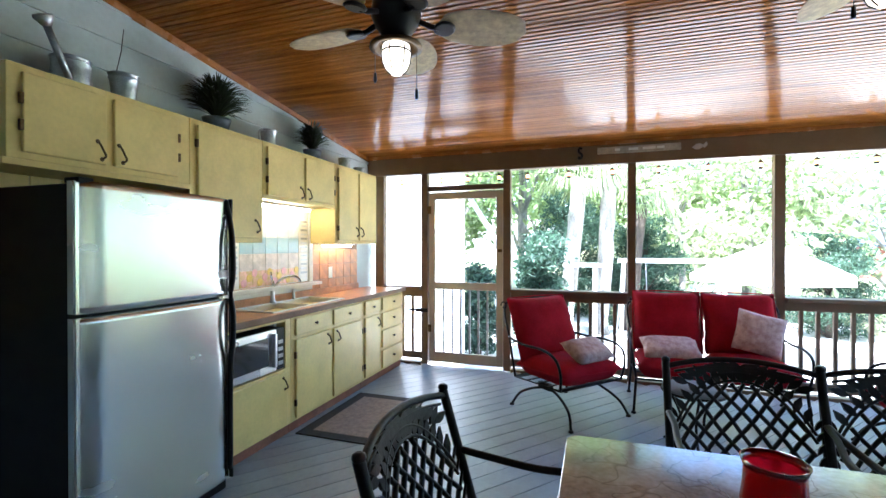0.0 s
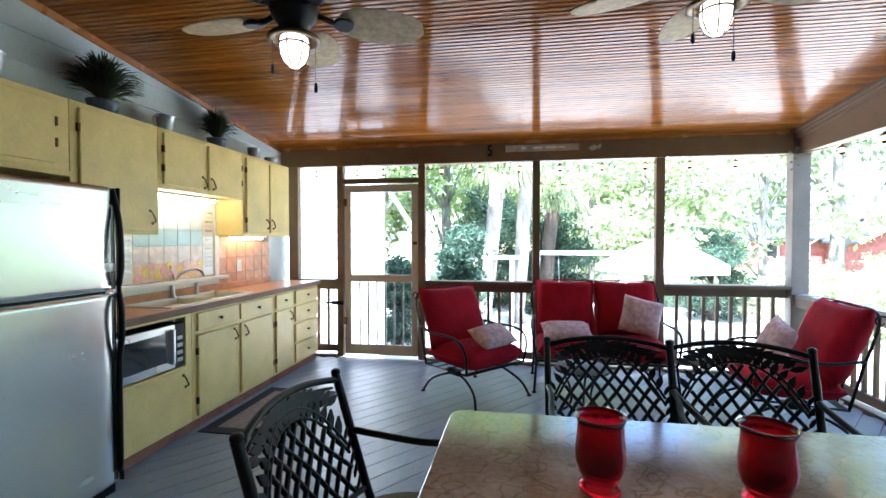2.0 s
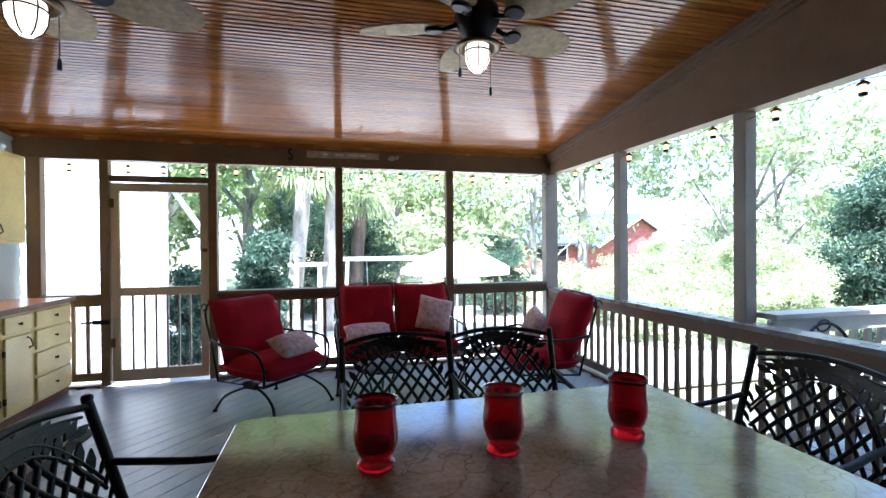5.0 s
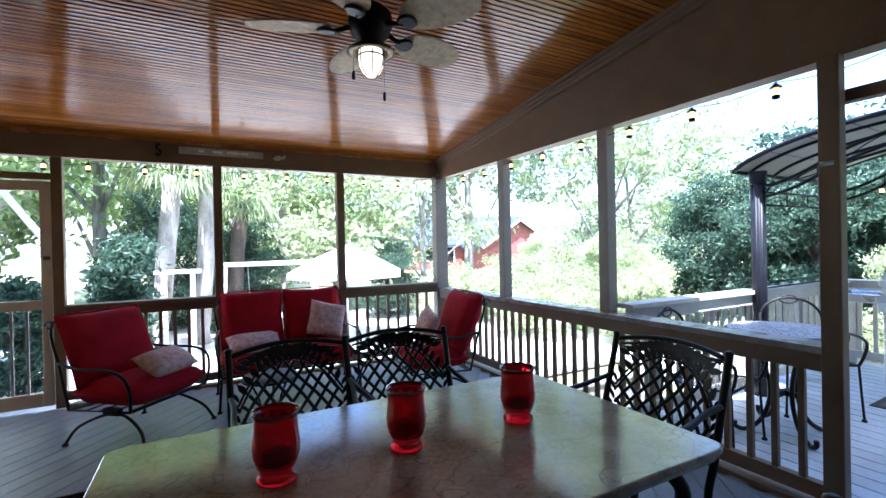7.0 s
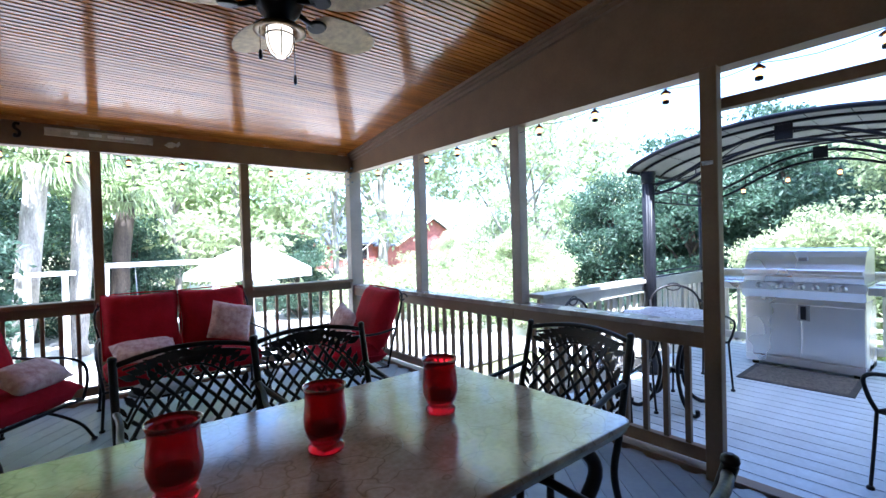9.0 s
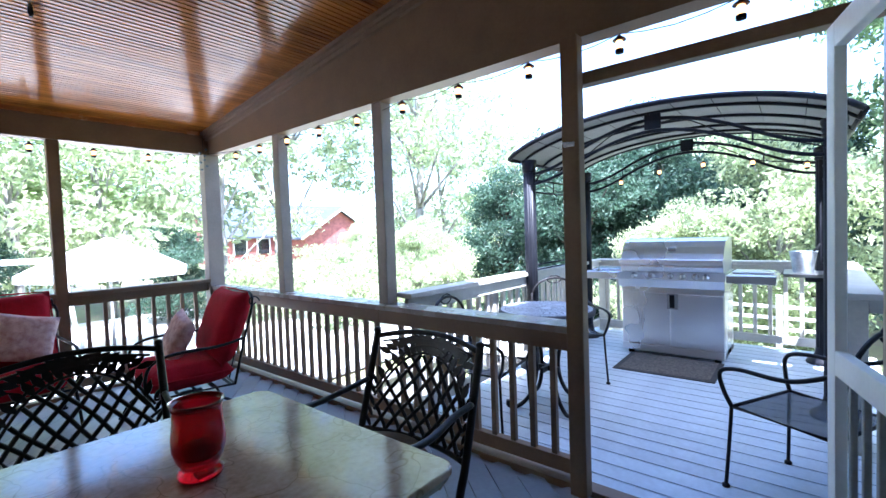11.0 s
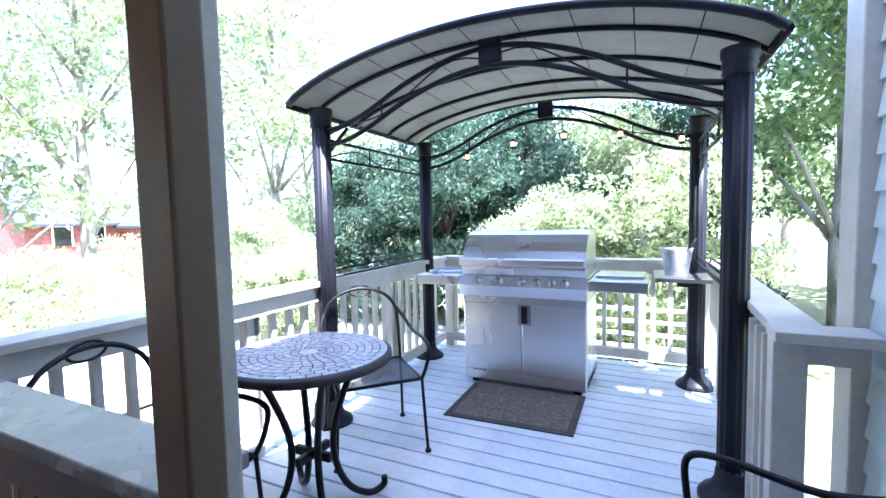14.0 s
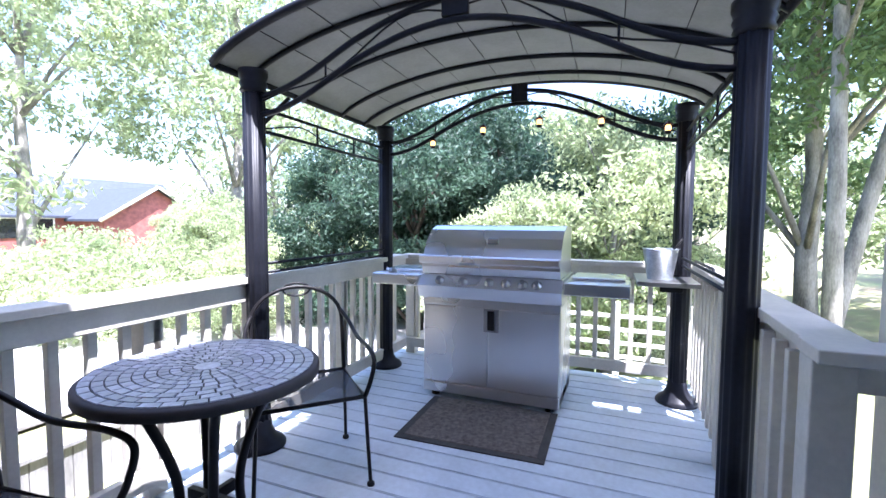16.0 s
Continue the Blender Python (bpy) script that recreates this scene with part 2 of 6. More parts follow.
def smooth_path(pts, steps=6):
    """A Catmull-Rom line through points."""
    P = [Vector(p) for p in pts]
    P = [2 * P[0] - P[1]] + P + [2 * P[-1] - P[-2]]
    out = []
    for i in range(1, len(P) - 2):
        a, b, c, d = P[i - 1:i + 3]
        for s in range(steps):
            t = s / steps
            out.append(0.5 * ((2 * b) + (c - a) * t + (2 * a - 5 * b + 4 * c - d) * t * t + (3 * b - a - 3 * c + d) * t ** 3))
    out.append(P[-2])
    return out


def sheet(bm, grid):
    """A surface through a grid of points."""
    V = [[bm.verts.new(p) for p in row] for row in grid]
    for A, B in zip(V, V[1:]):
        for j in range(len(A) - 1):
            f = bm.faces.new((A[j], A[j + 1], B[j + 1], B[j]))
            f.smooth = True
    return V


def pillow(bm, w, h, d, n=10, puff=0.6):
    """A stuffed cushion, w by h, thickest in the middle, lying in the xz plane about its centre."""
    for s in (-1, 1):
        grid = []
        for i in range(n + 1):
            row = []
            for j in range(n + 1):
                u, v = 2 * i / n - 1, 2 * j / n - 1
                t = (max(0, 1 - u ** 4) * max(0, 1 - v ** 4)) ** puff
                pin = 1 - 0.05 * (1 - abs(u)) * abs(v) - 0.05 * (1 - abs(v)) * abs(u)
                wr = 0.006 * noise.noise((u * 3, v * 3, s * 2.0))
                row.append((u * w / 2 * pin, s * (d / 2 * t + wr * t), v * h / 2 * pin))
            grid.append(row if s > 0 else row[::-1])
        sheet(bm, grid)
    bmesh.ops.remove_doubles(bm, verts=bm.verts, dist=0.0005)


def mesh_of(name, bm, mat):
    me = bpy.data.meshes.new(name)
    bmesh.ops.recalc_face_normals(bm, faces=bm.faces)
    bm.to_mesh(me)
    bm.free()
    me.materials.append(mat)
    return me


def part(name, bm, mat, parent=None, label=""):
    ob = new(name, mesh_of(name, bm, mat))
    if parent:
        ob.parent = parent
    if label:
        ob["label"] = label
    return ob


def thing(name, m, label, category, group="", kind=""):
    ob = new(name)
    ob.matrix_basis = m
    return tagged(ob, label, category, group, kind)


def setting(name, bm, mat, label, category):
    return tagged(part(name, bm, mat), label, category, kind="structure")


def B(*boxes, bev=0.004):
    bm = bmesh.new()
    for b in boxes:
        box(bm, *b, bev=bev)
    return bm


def T(pts, r, n=8, closed=False):
    bm = bmesh.new()
    tube(bm, pts, r, n, closed)
    return bm


def L(prof, n=24, c=(0, 0, 0), **k):
    bm = bmesh.new()
    lathe(bm, prof, n, c, **k)
    return bm


def piece(name, mesh, parent, loc, rz=0.0):
    """One more piece on a shared mesh."""
    ob = new(name, mesh)
    ob.location, ob.rotation_euler = loc, (0, 0, rz)
    if parent:
        ob.parent = parent
    return ob


# ---- the porch ----
XW, XR, YF, YS = -2.10, 3.50, 5.40, 0.05     # inner faces: kitchen wall, deck side, far side, house side
TOP, RAIL, GROUND = 2.25, 0.92, -1.0
SIDERAIL = 0.845                             # the deck side railing is a little lower
FLOOR_TURN = 51.0
SLOPE, ZF = 0.115, 2.475                     # ceiling: height at the far side, rise per metre towards the house


def ceil_z(y):
    return ZF + SLOPE * (YF - y)


def lap_wall(name, horizontal, at, a0, a1, z0, z1, face, label, mat=SIDING, lap=0.185, top=None):
    """A wall of lapped boards. horizontal 'x': the wall runs along x at y = at; face: +1 or -1, the side with the laps."""
    ob = thing(name, pose(0, 0, 0), label, "wall", kind="structure")
    core = bmesh.new()
    lo, hi = (at - 0.10 * face, at - 0.012 * face) if face > 0 else (at - 0.012 * face, at - 0.10 * face)
    if horizontal == "x":
        box(core, a0, a1, lo, hi, z0, z1)
    else:
        box(core, lo, hi, a0, a1, z0, z1)
    part("sheathing", core, mat, ob)
    n = int((z1 - z0) / lap) + 1
    for i in range(n):
        za, zb = z0 + i * lap, min(z0 + (i + 1) * lap + 0.015, z1)
        if zb - za < 0.03:
            continue
        bm = bmesh.new()
        prof = [(0.002, za), (0.020, za), (0.004, zb), (-0.008, zb), (-0.008, za)]
        ends = []
        for a in (a0, a1):
            ends.append([bm.verts.new((a, at + face * d, z) if horizontal == "x" else (at + face * d, a, z)) for d, z in prof])
        k = len(prof)
        for j in range(k):
            bm.faces.new((ends[0][j], ends[0][(j + 1) % k], ends[1][(j + 1) % k], ends[1][j]))
        bm.faces.new(ends[0])
        bm.faces.new(ends[1][::-1])
        part("siding_board", bm, mat, ob)
    return ob


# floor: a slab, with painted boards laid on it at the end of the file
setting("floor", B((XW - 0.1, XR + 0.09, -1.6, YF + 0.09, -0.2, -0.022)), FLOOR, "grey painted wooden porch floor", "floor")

# ceiling of narrow beaded boards running along x, as one folded sheet with a solid back
bm = bmesh.new()
W, y, rows = 0.0415, YF + 0.05, []
while y > -1.65:
    z = ceil_z(y)
    for dy, dz in ((0.0, 0.0), (0.001, 0.014), (0.010, 0.014), (0.011, 0.0)):
        rows.append((y - dy, z + dz))
    for u in (0.25, 0.5, 0.75, 1.0):
        yb = y - 0.011 - (W - 0.0115) * u
        rows.append((yb, ceil_z(yb) - 0.0009 * u * (1 - u)))
    y -= W
for (ya, za), (yb, zb) in zip(rows, rows[1:]):
    vs = [bm.verts.new(p) for p in ((XW - 0.1, ya, za), (XR + 0.1, ya, za), (XR + 0.1, yb, zb), (XW - 0.1, yb, zb))]
    bm.faces.new(vs)
v = [bm.verts.new(p) for p in ((XW - 0.3, 5.9, ceil_z(5.9) + 0.12), (XR + 0.4, 5.9, ceil_z(5.9) + 0.12), (XR + 0.4, -1.8, ceil_z(-1.8) + 0.12), (XW - 0.3, -1.8, ceil_z(-1.8) + 0.12))]
bm.faces.new(v)
me = bpy.data.meshes.new("ceiling")
bm.to_mesh(me)
bm.free()
me.materials.append(CEIL)
tagged(new("ceiling", me), "glossy varnished orange brown beadboard porch ceiling", "ceiling", kind="structure")


def sloped(name, x0, x1, y0, y1, below0, below1, mat, label, base=None, cat="trim"):
    """A strip under the sloping ceiling along y: from below0 to below1 metres under it, or down to base."""
    bm = bmesh.new()
    P = []
    for yy in (y0, y1):
        zt = ceil_z(yy) - below0
        zb = base if base is not None else ceil_z(yy) - below1
        P.append([bm.verts.new(p) for p in ((x0, yy, zb), (x1, yy, zb), (x1, yy, zt), (x0, yy, zt))])
    for j in range(4):
        bm.faces.new((P[0][j], P[0][(j + 1) % 4], P[1][(j + 1) % 4], P[1][j]))
    bm.faces.new(P[0][::-1])
    bm.faces.new(P[1])
    return setting(name, bm, mat, label, cat)


# beams over the screens
setting("beam_far", B((XW - 0.05, XR + 0.10, YF - 0.015, YF + 0.10, TOP, ZF + 0.03)), TRIM, "taupe painted beam over the screens", "beam")
sloped("beam_deck", XR - 0.015, XR + 0.10, -1.6, YF - 0.017, -0.02, 0, TRIM, "deep taupe painted beam over the deck side screens", base=TOP, cat="beam")
for i, (w, d) in enumerate(((0.075, 0.03), (0.05, 0.055), (0.03, 0.085))):
    sloped("trim_deck", XR - 0.015 - w, XR - 0.015, -1.6, YF - 0.03, -0.005 if not i else (0.03, 0.055)[i - 1], d, TRIM, "stepped taupe crown moulding under the ceiling")
sloped("trim_kitchen", XW, XW + 0.03, -1.6, YF - 0.02, 0.0, 0.045, CEILTRIM, "varnished wooden moulding along the ceiling")
setting("trim_far", B((XW, XR - 0.1, YF - 0.045, YF - 0.016, ZF - 0.03, ZF + 0.006)), CEILTRIM, "varnished wooden moulding over the far beam", "trim")

# kitchen wall, house wall, closing walls
wk = lap_wall("wall_kitchen", "y", XW, -1.6, YF + 0.08, 0.0, 3.45, 1, "pale blue grey lapped siding kitchen wall")
lap_wall("wall_house", "x", YS, 2.45, XR - 0.0, 0.0, 3.2, 1, "pale blue grey lapped siding house wall", lap=0.115)
lap_wall("wall_behind", "x", -1.5, XW, 2.45, 0.0, 3.4, 1, "pale blue grey lapped siding house wall")
setting("wall_jog", B((2.44, 2.5, -1.5, 0.0, 0.0, 3.4)), SIDING, "plain painted house wall return", "wall")
lap_wall("wall_deck_side", "x", -0.06, XR + 0.1, 4.90, -0.6, 3.2, 1, "pale grey lapped siding beside the deck", mat=SIDING, lap=0.115)
setting("corner_board", B((4.90, 5.06, -0.14, 0.0, -0.9, 3.2), bev=0.006), DECKRAIL, "greige painted corner board of the house", "trim")
# unseen block on top of the house, added to keep sun off the deck
setting("shade_block", B((-6.0, 4.74, -7.0, -1.75, 3.45, 7.7), (2.5, 4.74, -1.75, -0.2, 3.25, 7.7)), SIDING, "unseen block above the house, added to shade the deck", "wall")
setting("roof", B((XW - 0.5, XR + 0.45, 5.55, 5.9, 2.60, 2.68)), TRIM, "eave of the porch roof", "roof")


def post(x0, x1, y0, y1, z0, z1, name="post", mat=TRIM):
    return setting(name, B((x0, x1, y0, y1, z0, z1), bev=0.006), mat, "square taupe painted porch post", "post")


FARPOSTS = ((-2.0, -1.88), (-1.39, -1.31), (-0.405, -0.322), (0.884, 0.966), (2.160, 2.248))
for a, b in FARPOSTS:
    post(a, b, YF, YF + 0.09, 0.0, TOP)
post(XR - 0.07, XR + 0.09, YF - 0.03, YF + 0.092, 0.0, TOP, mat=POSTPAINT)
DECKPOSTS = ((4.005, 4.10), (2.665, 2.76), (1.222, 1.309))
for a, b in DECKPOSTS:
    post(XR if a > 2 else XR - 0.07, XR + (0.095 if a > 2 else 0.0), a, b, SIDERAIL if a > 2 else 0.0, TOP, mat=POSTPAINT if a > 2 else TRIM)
post(XR + 0.01, XR + 0.20, 0.10, 0.165, 0.0, TOP)
# door stop beside the deck doorway, sky light on it painted as paler greige
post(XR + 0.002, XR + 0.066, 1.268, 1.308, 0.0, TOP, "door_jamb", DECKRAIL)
setting("trim_doorhead", B((XR + 0.01, XR + 0.08, 0.167, 1.266, 2.03, 2.09)), TRIM, "head of the deck doorway", "trim")
setting("threshold", B((XR + 0.002, XR + 0.09, 0.167, 1.266, -0.02, 0.012)), TRIM, "worn wooden threshold", "trim")


def baluster_mesh(h, s=0.032):
    return mesh_of("baluster", B((-s / 2, s / 2, -s / 2, s / 2, 0, h), bev=0.003), TRIM)


BAL = baluster_mesh(0.68)


def railing(name, axis, at, a0, a1, step=0.125, label="taupe painted porch railing with square balusters", h=RAIL, face=0.02):
    """A railing between two posts along x or y: cap, top rail, bottom rail and balusters."""
    ob = thing(name, pose(0, 0, 0), label, "railing", "porch railings")
    def bx(lo, hi, z0, z1):
        return B((a0, a1, at + lo, at + hi, z0, z1)) if axis == "x" else B((at + lo, at + hi, a0, a1, z0, z1))
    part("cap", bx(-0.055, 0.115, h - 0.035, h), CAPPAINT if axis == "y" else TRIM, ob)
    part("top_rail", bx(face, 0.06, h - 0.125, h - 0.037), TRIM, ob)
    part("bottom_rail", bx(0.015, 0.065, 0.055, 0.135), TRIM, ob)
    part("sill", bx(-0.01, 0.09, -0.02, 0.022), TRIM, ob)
    n = max(1, round((a1 - a0) / step))
    for i in range(1, n):
        p = a0 + (a1 - a0) * i / n
        piece("baluster", BAL, ob, (p, at + 0.04, 0.125) if axis == "x" else (at + 0.04, p, 0.125))
    return ob


for a, b in ((-1.88, -1.39), (-0.322, 0.884), (0.966, 2.160), (2.248, 3.43)):
    railing("porch_railing", "x", YF, a, b)
for a, b in ((2.713, 5.41), (1.310, 2.712)):
    railing("porch_railing", "y", XR, a, b, h=SIDERAIL, face=-0.048)


def screen_door(m, w, h, name, label, mid=0.945):
    """A screen door, hinged at its local origin, running along +x: frame, middle rail, balusters."""
    d = thing(name, m, label, "screen door", kind="structure")
    s = 0.075
    mat = DOORPAINT
    part("stile", B((0, s, -0.018, 0.018, 0, h)), mat, d)
    part("stile", B((w - s, w, -0.018, 0.018, 0, h)), mat, d)
    part("top_rail", B((s, w - s, -0.018, 0.018, h - 0.085, h)), mat, d)
    part("middle_rail", B((s, w - s, -0.018, 0.018, mid - 0.085, mid)), mat, d)
    part("bottom_rail", B((s, w - s, -0.018, 0.018, 0, 0.12)), mat, d)
    for i in range(1, 7):
        x = s + (w - 2 * s) * i / 7
        part("baluster", B((x - 0.011, x + 0.011, -0.010, 0.010, 0.12, mid - 0.085)), DOORBAR, d)
    return d


DOORPAINT = material("tan door paint", (0.58, 0.50, 0.38), 0.45, vary=0.06)
DOORBAR = material("grey door bars", (0.30, 0.30, 0.29), 0.5)
fd = screen_door(pose(-1.30, YF + 0.045, 0.03), 0.885, 2.0, "door_1", "closed tan wooden screen door with balusters below")
for z in (0.35, 1.75):
    part("hinge", B((-0.012, 0.03, -0.03, -0.019, z, z + 0.09)), ANTIQUE, fd)
part("door_handle", B((0.835, 0.88, -0.05, -0.019, 1.30, 1.335)), ANTIQUE, fd)
DOORPAINT = WHITE
od = screen_door(pose(3.462, 0.31, 0.01, 0, 0, 195), 0.86, 1.985, "door_2", "open white wooden screen door folded back against the siding", 0.873)
setting("trim_transom", B((-1.31, -0.405, YF + 0.01, YF + 0.08, 2.045, 2.105)), TRIM, "rail over the screen door", "trim")
latch = thing("gate_latch", pose(-1.35, YF - 0.002, 0.62), "dark iron latch on the post", "latch")
part("plate", B((-0.10, 0.05, -0.03, 0.0, 0.0, 0.045)), IRON, latch)
part("bolt", B((-0.20, -0.10, -0.022, -0.008, 0.012, 0.032)), IRON, latch)

# ---- ground ----
setting("ground", B((-400, 400, -400, 400, GROUND - 0.5, GROUND)), GRASS, "sunlit lawn and leaf litter", "ground")
setting("pavement", B((-8, 7.6, 5.9, 17, GROUND, GROUND + 0.03)), CONCRETE, "pale sunlit paving beside the porch", "paving")
setting("pavement_yard", B((7.6, 24, 3.6, 15, GROUND, GROUND + 0.026)), CONCRETE, "pale sunlit paving in the yard", "paving")
setting("foundation", B((XW - 0.1, XR + 0.06, 5.40, 5.52, GROUND, -0.2)), TRIM, "skirt under the porch floor", "wall")


# ---- the deck ----
DX0, DX1, DY0, DY1 = XR + 0.09, 7.2, -0.06, 2.72
setting("deck_frame", B((DX0, DX1, DY0, DY1, -0.30, -0.055)), DECKRAIL, "deck joists and rim", "deck")


def deck_railing(name, axis, at, a0, a1, posts, step=0.13, z=0.915, rails=(-0.045, -0.008), bars=0.012):
    ob = thing(name, pose(0, 0, 0), "pale greige painted deck railing with square balusters", "railing", "deck railings")
    def bx(lo, hi, z0, z1, p=a0, q=a1):
        return B((p, q, at + lo, at + hi, z0, z1)) if axis == "x" else B((at + lo, at + hi, p, q, z0, z1))
    part("cap", bx(-0.075, 0.075, z - 0.036, z), DECKRAIL, ob)
    part("top_rail", bx(*rails, z - 0.135, z - 0.038), DECKRAIL, ob)
    part("bottom_rail", bx(*rails, 0.05, 0.135), DECKRAIL, ob)
    for p in posts:
        part("post", bx(-0.006, 0.08, -0.3, z - 0.037, p - 0.045, p + 0.045), DECKRAIL, ob)
    n = round((a1 - a0) / step)
    for i in range(1, n):
        p = a0 + (a1 - a0) * i / n
        piece("baluster", DBAL, ob, (p, at + bars, 0.05) if axis == "x" else (at + bars, p, 0.05))
    return ob


DBAL = mesh_of("baluster", B((-0.018, 0.018, -0.018, 0.018, 0, 0.80), bev=0.003), DECKRAIL)
deck_railing("deck_railing", "x", 2.60, DX0, DX1 - 0.08, (4.75, 6.2))
deck_railing("deck_railing", "y", DX1 - 0.02, 0.1, 2.6, (0.14, 1.3, 2.54))
r = deck_railing("deck_railing", "x", 0.155, 4.86, DX1 - 0.1, (6.0,), rails=(0.01, 0.038), bars=0.057)
part("newel", B((4.785, 4.875, 0.14, 0.235, -0.3, 0.878)), DECKRAIL, r)
part("return_cap", B((4.73, 4.875, -0.03, 0.24, 0.880, 0.917)), DECKRAIL, r)
part("bracket", B((4.80, 4.85, -0.02, 0.139, 0.80, 0.878)), DECKRAIL, r)

# gazebo over the grill
GX0, GX1, GY0, GY1 = 5.20, 6.69, 0.205, 2.445
gz = thing("grill_gazebo", pose(0.163, -0.118, -0.02, 0, 0, 2.05), "dark metal grill gazebo with a grey arched canopy", "gazebo")
for gx in (GX0, GX1):
    for gy in (GY0, GY1):
        post_ob = part("column", L([(0.059, 0.05), (0.059, 1.97)], 48, (gx, gy, 0), flute=0.10, flutes=12), GAZEBO, gz)
        part("foot", L([(0.135, 0), (0.135, 0.015), (0.12, 0.035), (0.085, 0.06), (0.066, 0.10), (0.062, 0.14), (0.052, 0.16)], 28, (gx, gy, 0)), GAZEBO, post_ob)
        part("capital", L([(0.058, 1.90), (0.069, 1.915), (0.062, 1.93), (0.071, 1.95), (0.064, 1.965), (0.074, 1.99), (0.074, 2.02)], 28, (gx, gy, 0)), GAZEBO, post_ob)


def roof_z(y):
    u = (y - (GY0 + GY1) / 2) / ((GY1 - GY0) / 2 + 0.14)
    return 2.03 + 0.275 * max(0.0, 1 - u * u) ** 0.75


RY = [GY0 - 0.14 + (GY1 - GY0 + 0.28) * i / 36 for i in range(37)]
bm = bmesh.new()
for off in (0.0, 0.012):
    sheet(bm, [[(x, y, roof_z(y) + off) for y in RY] for x in (GX0 - 0.13, GX0 + 0.5, (GX0 + GX1) / 2, GX1 - 0.5, GX1 + 0.13)])
part("canopy", bm, CANVAS, gz, "grey cloth canopy")
for x in (GX0 - 0.13, GX1 + 0.13):
    part("edge_rib", T([(x, y, roof_z(y) + 0.006) for y in RY], 0.022), GAZEBO, gz)
for x in (GX0 + 0.12, GX0 + 0.58, GX0 + 1.04, GX1 - 0.12):
    part("rib", T([(x, y, roof_z(y) - 0.012) for y in RY], 0.014, 6), GAZEBO, gz)
for y in (GY0 - 0.14, GY1 + 0.14):
    part("eave_bar", T([(GX0 - 0.13, y, 2.032), (GX1 + 0.13, y, 2.032)], 0.02), GAZEBO, gz)
for j in range(1, 9):
    y = RY[0] + (RY[-1] - RY[0]) * j / 9
    part("seam", T([(GX0 - 0.12, y, roof_z(y) - 0.001), (GX1 + 0.12, y, roof_z(y) - 0.001)], 0.0025, 4), GAZEBO, gz)


def wave(y, low):
    u = (y - GY0) / (GY1 - GY0)
    return 1.885 + low + 0.33 * math.sin(math.pi * u) ** 1.6 - 0.018 * math.sin(2 * math.pi * min(u, 1 - u) / 0.5) * (1 if min(u, 1 - u) < 0.25 else 0)


for gx in (GX0, GX1):
    ys = [GY0 + (GY1 - GY0) * i / 30 for i in range(31)]
    part("arch_bar", T([(gx, y, wave(y, 0.0)) for y in ys], 0.015, 6), GAZEBO, gz)
    part("arch_bar", T([(gx, y, wave(y, -0.095)) for y in ys], 0.015, 6), GAZEBO, gz)
    yc = (GY0 + GY1) / 2
    part("plate", B((gx - 0.012, gx + 0.012, yc - 0.062, yc + 0.062, 2.135, 2.26)), GAZEBO, gz)
    for y0, y1 in ((GY0 + 0.03, yc - 0.06), (yc + 0.06, GY1 - 0.03)):
        sc = [(gx, y0 + (y1 - y0) * i / 14, wave(y0 + (y1 - y0) * i / 14, -0.0475) + 0.035 * math.sin(3.6 * i / 14 * math.pi * 0.8)) for i in range(15)]
        part("scroll", T(sc, 0.005, 5), GAZEBO, gz)
    for f in (0.2, 0.8):
        y = GY0 + (GY1 - GY0) * f
        part("strut", T([(gx, y, wave(y, -0.095)), (gx, y, wave(y, 0.0))], 0.006, 5), GAZEBO, gz)
for gy in (GY0, GY1):
    for z in (1.84, 1.72):
        part("side_bar", T([(GX0, gy, z), (GX1, gy, z)], 0.010, 6), GAZEBO, gz)
    for z in (0.95, 1.0):
        part("low_bar", T([(GX0, gy, z), (GX1, gy, z)], 0.009, 6), GAZEBO, gz)
    x0, x1 = GX0, GX1
    part("side_scroll", T(smooth_path([(x0 + 0.05, gy, 1.73), (x0 + 0.4, gy, 1.80), (x0 + 0.7, gy, 1.74), (x1 - 0.6, gy, 1.80), (x1 - 0.05, gy, 1.73)]), 0.005, 5), GAZEBO, gz)
    for x in (x0 + 0.55, x1 - 0.5):
        part("strut", T([(x, gy, 1.72), (x, gy, 1.84)], 0.007, 5), GAZEBO, gz)
    part("brace", T([(x0, gy, 1.70), (x0 + 0.28, gy, 1.95)], 0.012, 6), GAZEBO, gz)
# gazebo shelf beside the grill
part("shelf", B((6.28, 6.78, 0.15, 0.50, 0.845, 0.875)), STEELDARK, gz, "small metal shelf")
part("shelf_bracket", B((6.60, 6.63, 0.20, 0.34, 0.77, 0.845)), GAZEBO, gz)
part("shelf_rail", T([(6.20, 0.10, 0.94), (6.25, 0.10, 0.97), (6.80, 0.10, 0.97), (6.85, 0.10, 0.94)], 0.010), GAZEBO, gz)
DX_SHELF_TOP = 0.855

# grill
GY = 1.355
g = thing("gas_grill", pose(0.15, 0.16, -0.02), "large stainless steel gas grill on the deck", "grill")
X0, X1, W2 = 6.13, 6.66, 0.475
part("cabinet", B((X0 + 0.012, X1, GY - W2, GY + W2, 0.055, 0.70)), STEEL, g)
part("plinth", B((X0, X1, GY - W2, GY + W2, 0.04, 0.115), bev=0.008), STEEL, g)
for s in (-1, 1):
    y0, y1 = sorted((GY + s * 0.004, GY + s * (W2 - 0.006)))
    part("door", B((X0, X0 + 0.02, y0, y1, 0.122, 0.655), bev=0.005), STEEL, g)
dh = part("handle_recess", B((X0 - 0.006, X0 + 0.006, GY - 0.075, GY + 0.03, 0.50, 0.655)), STEELDARK, g)
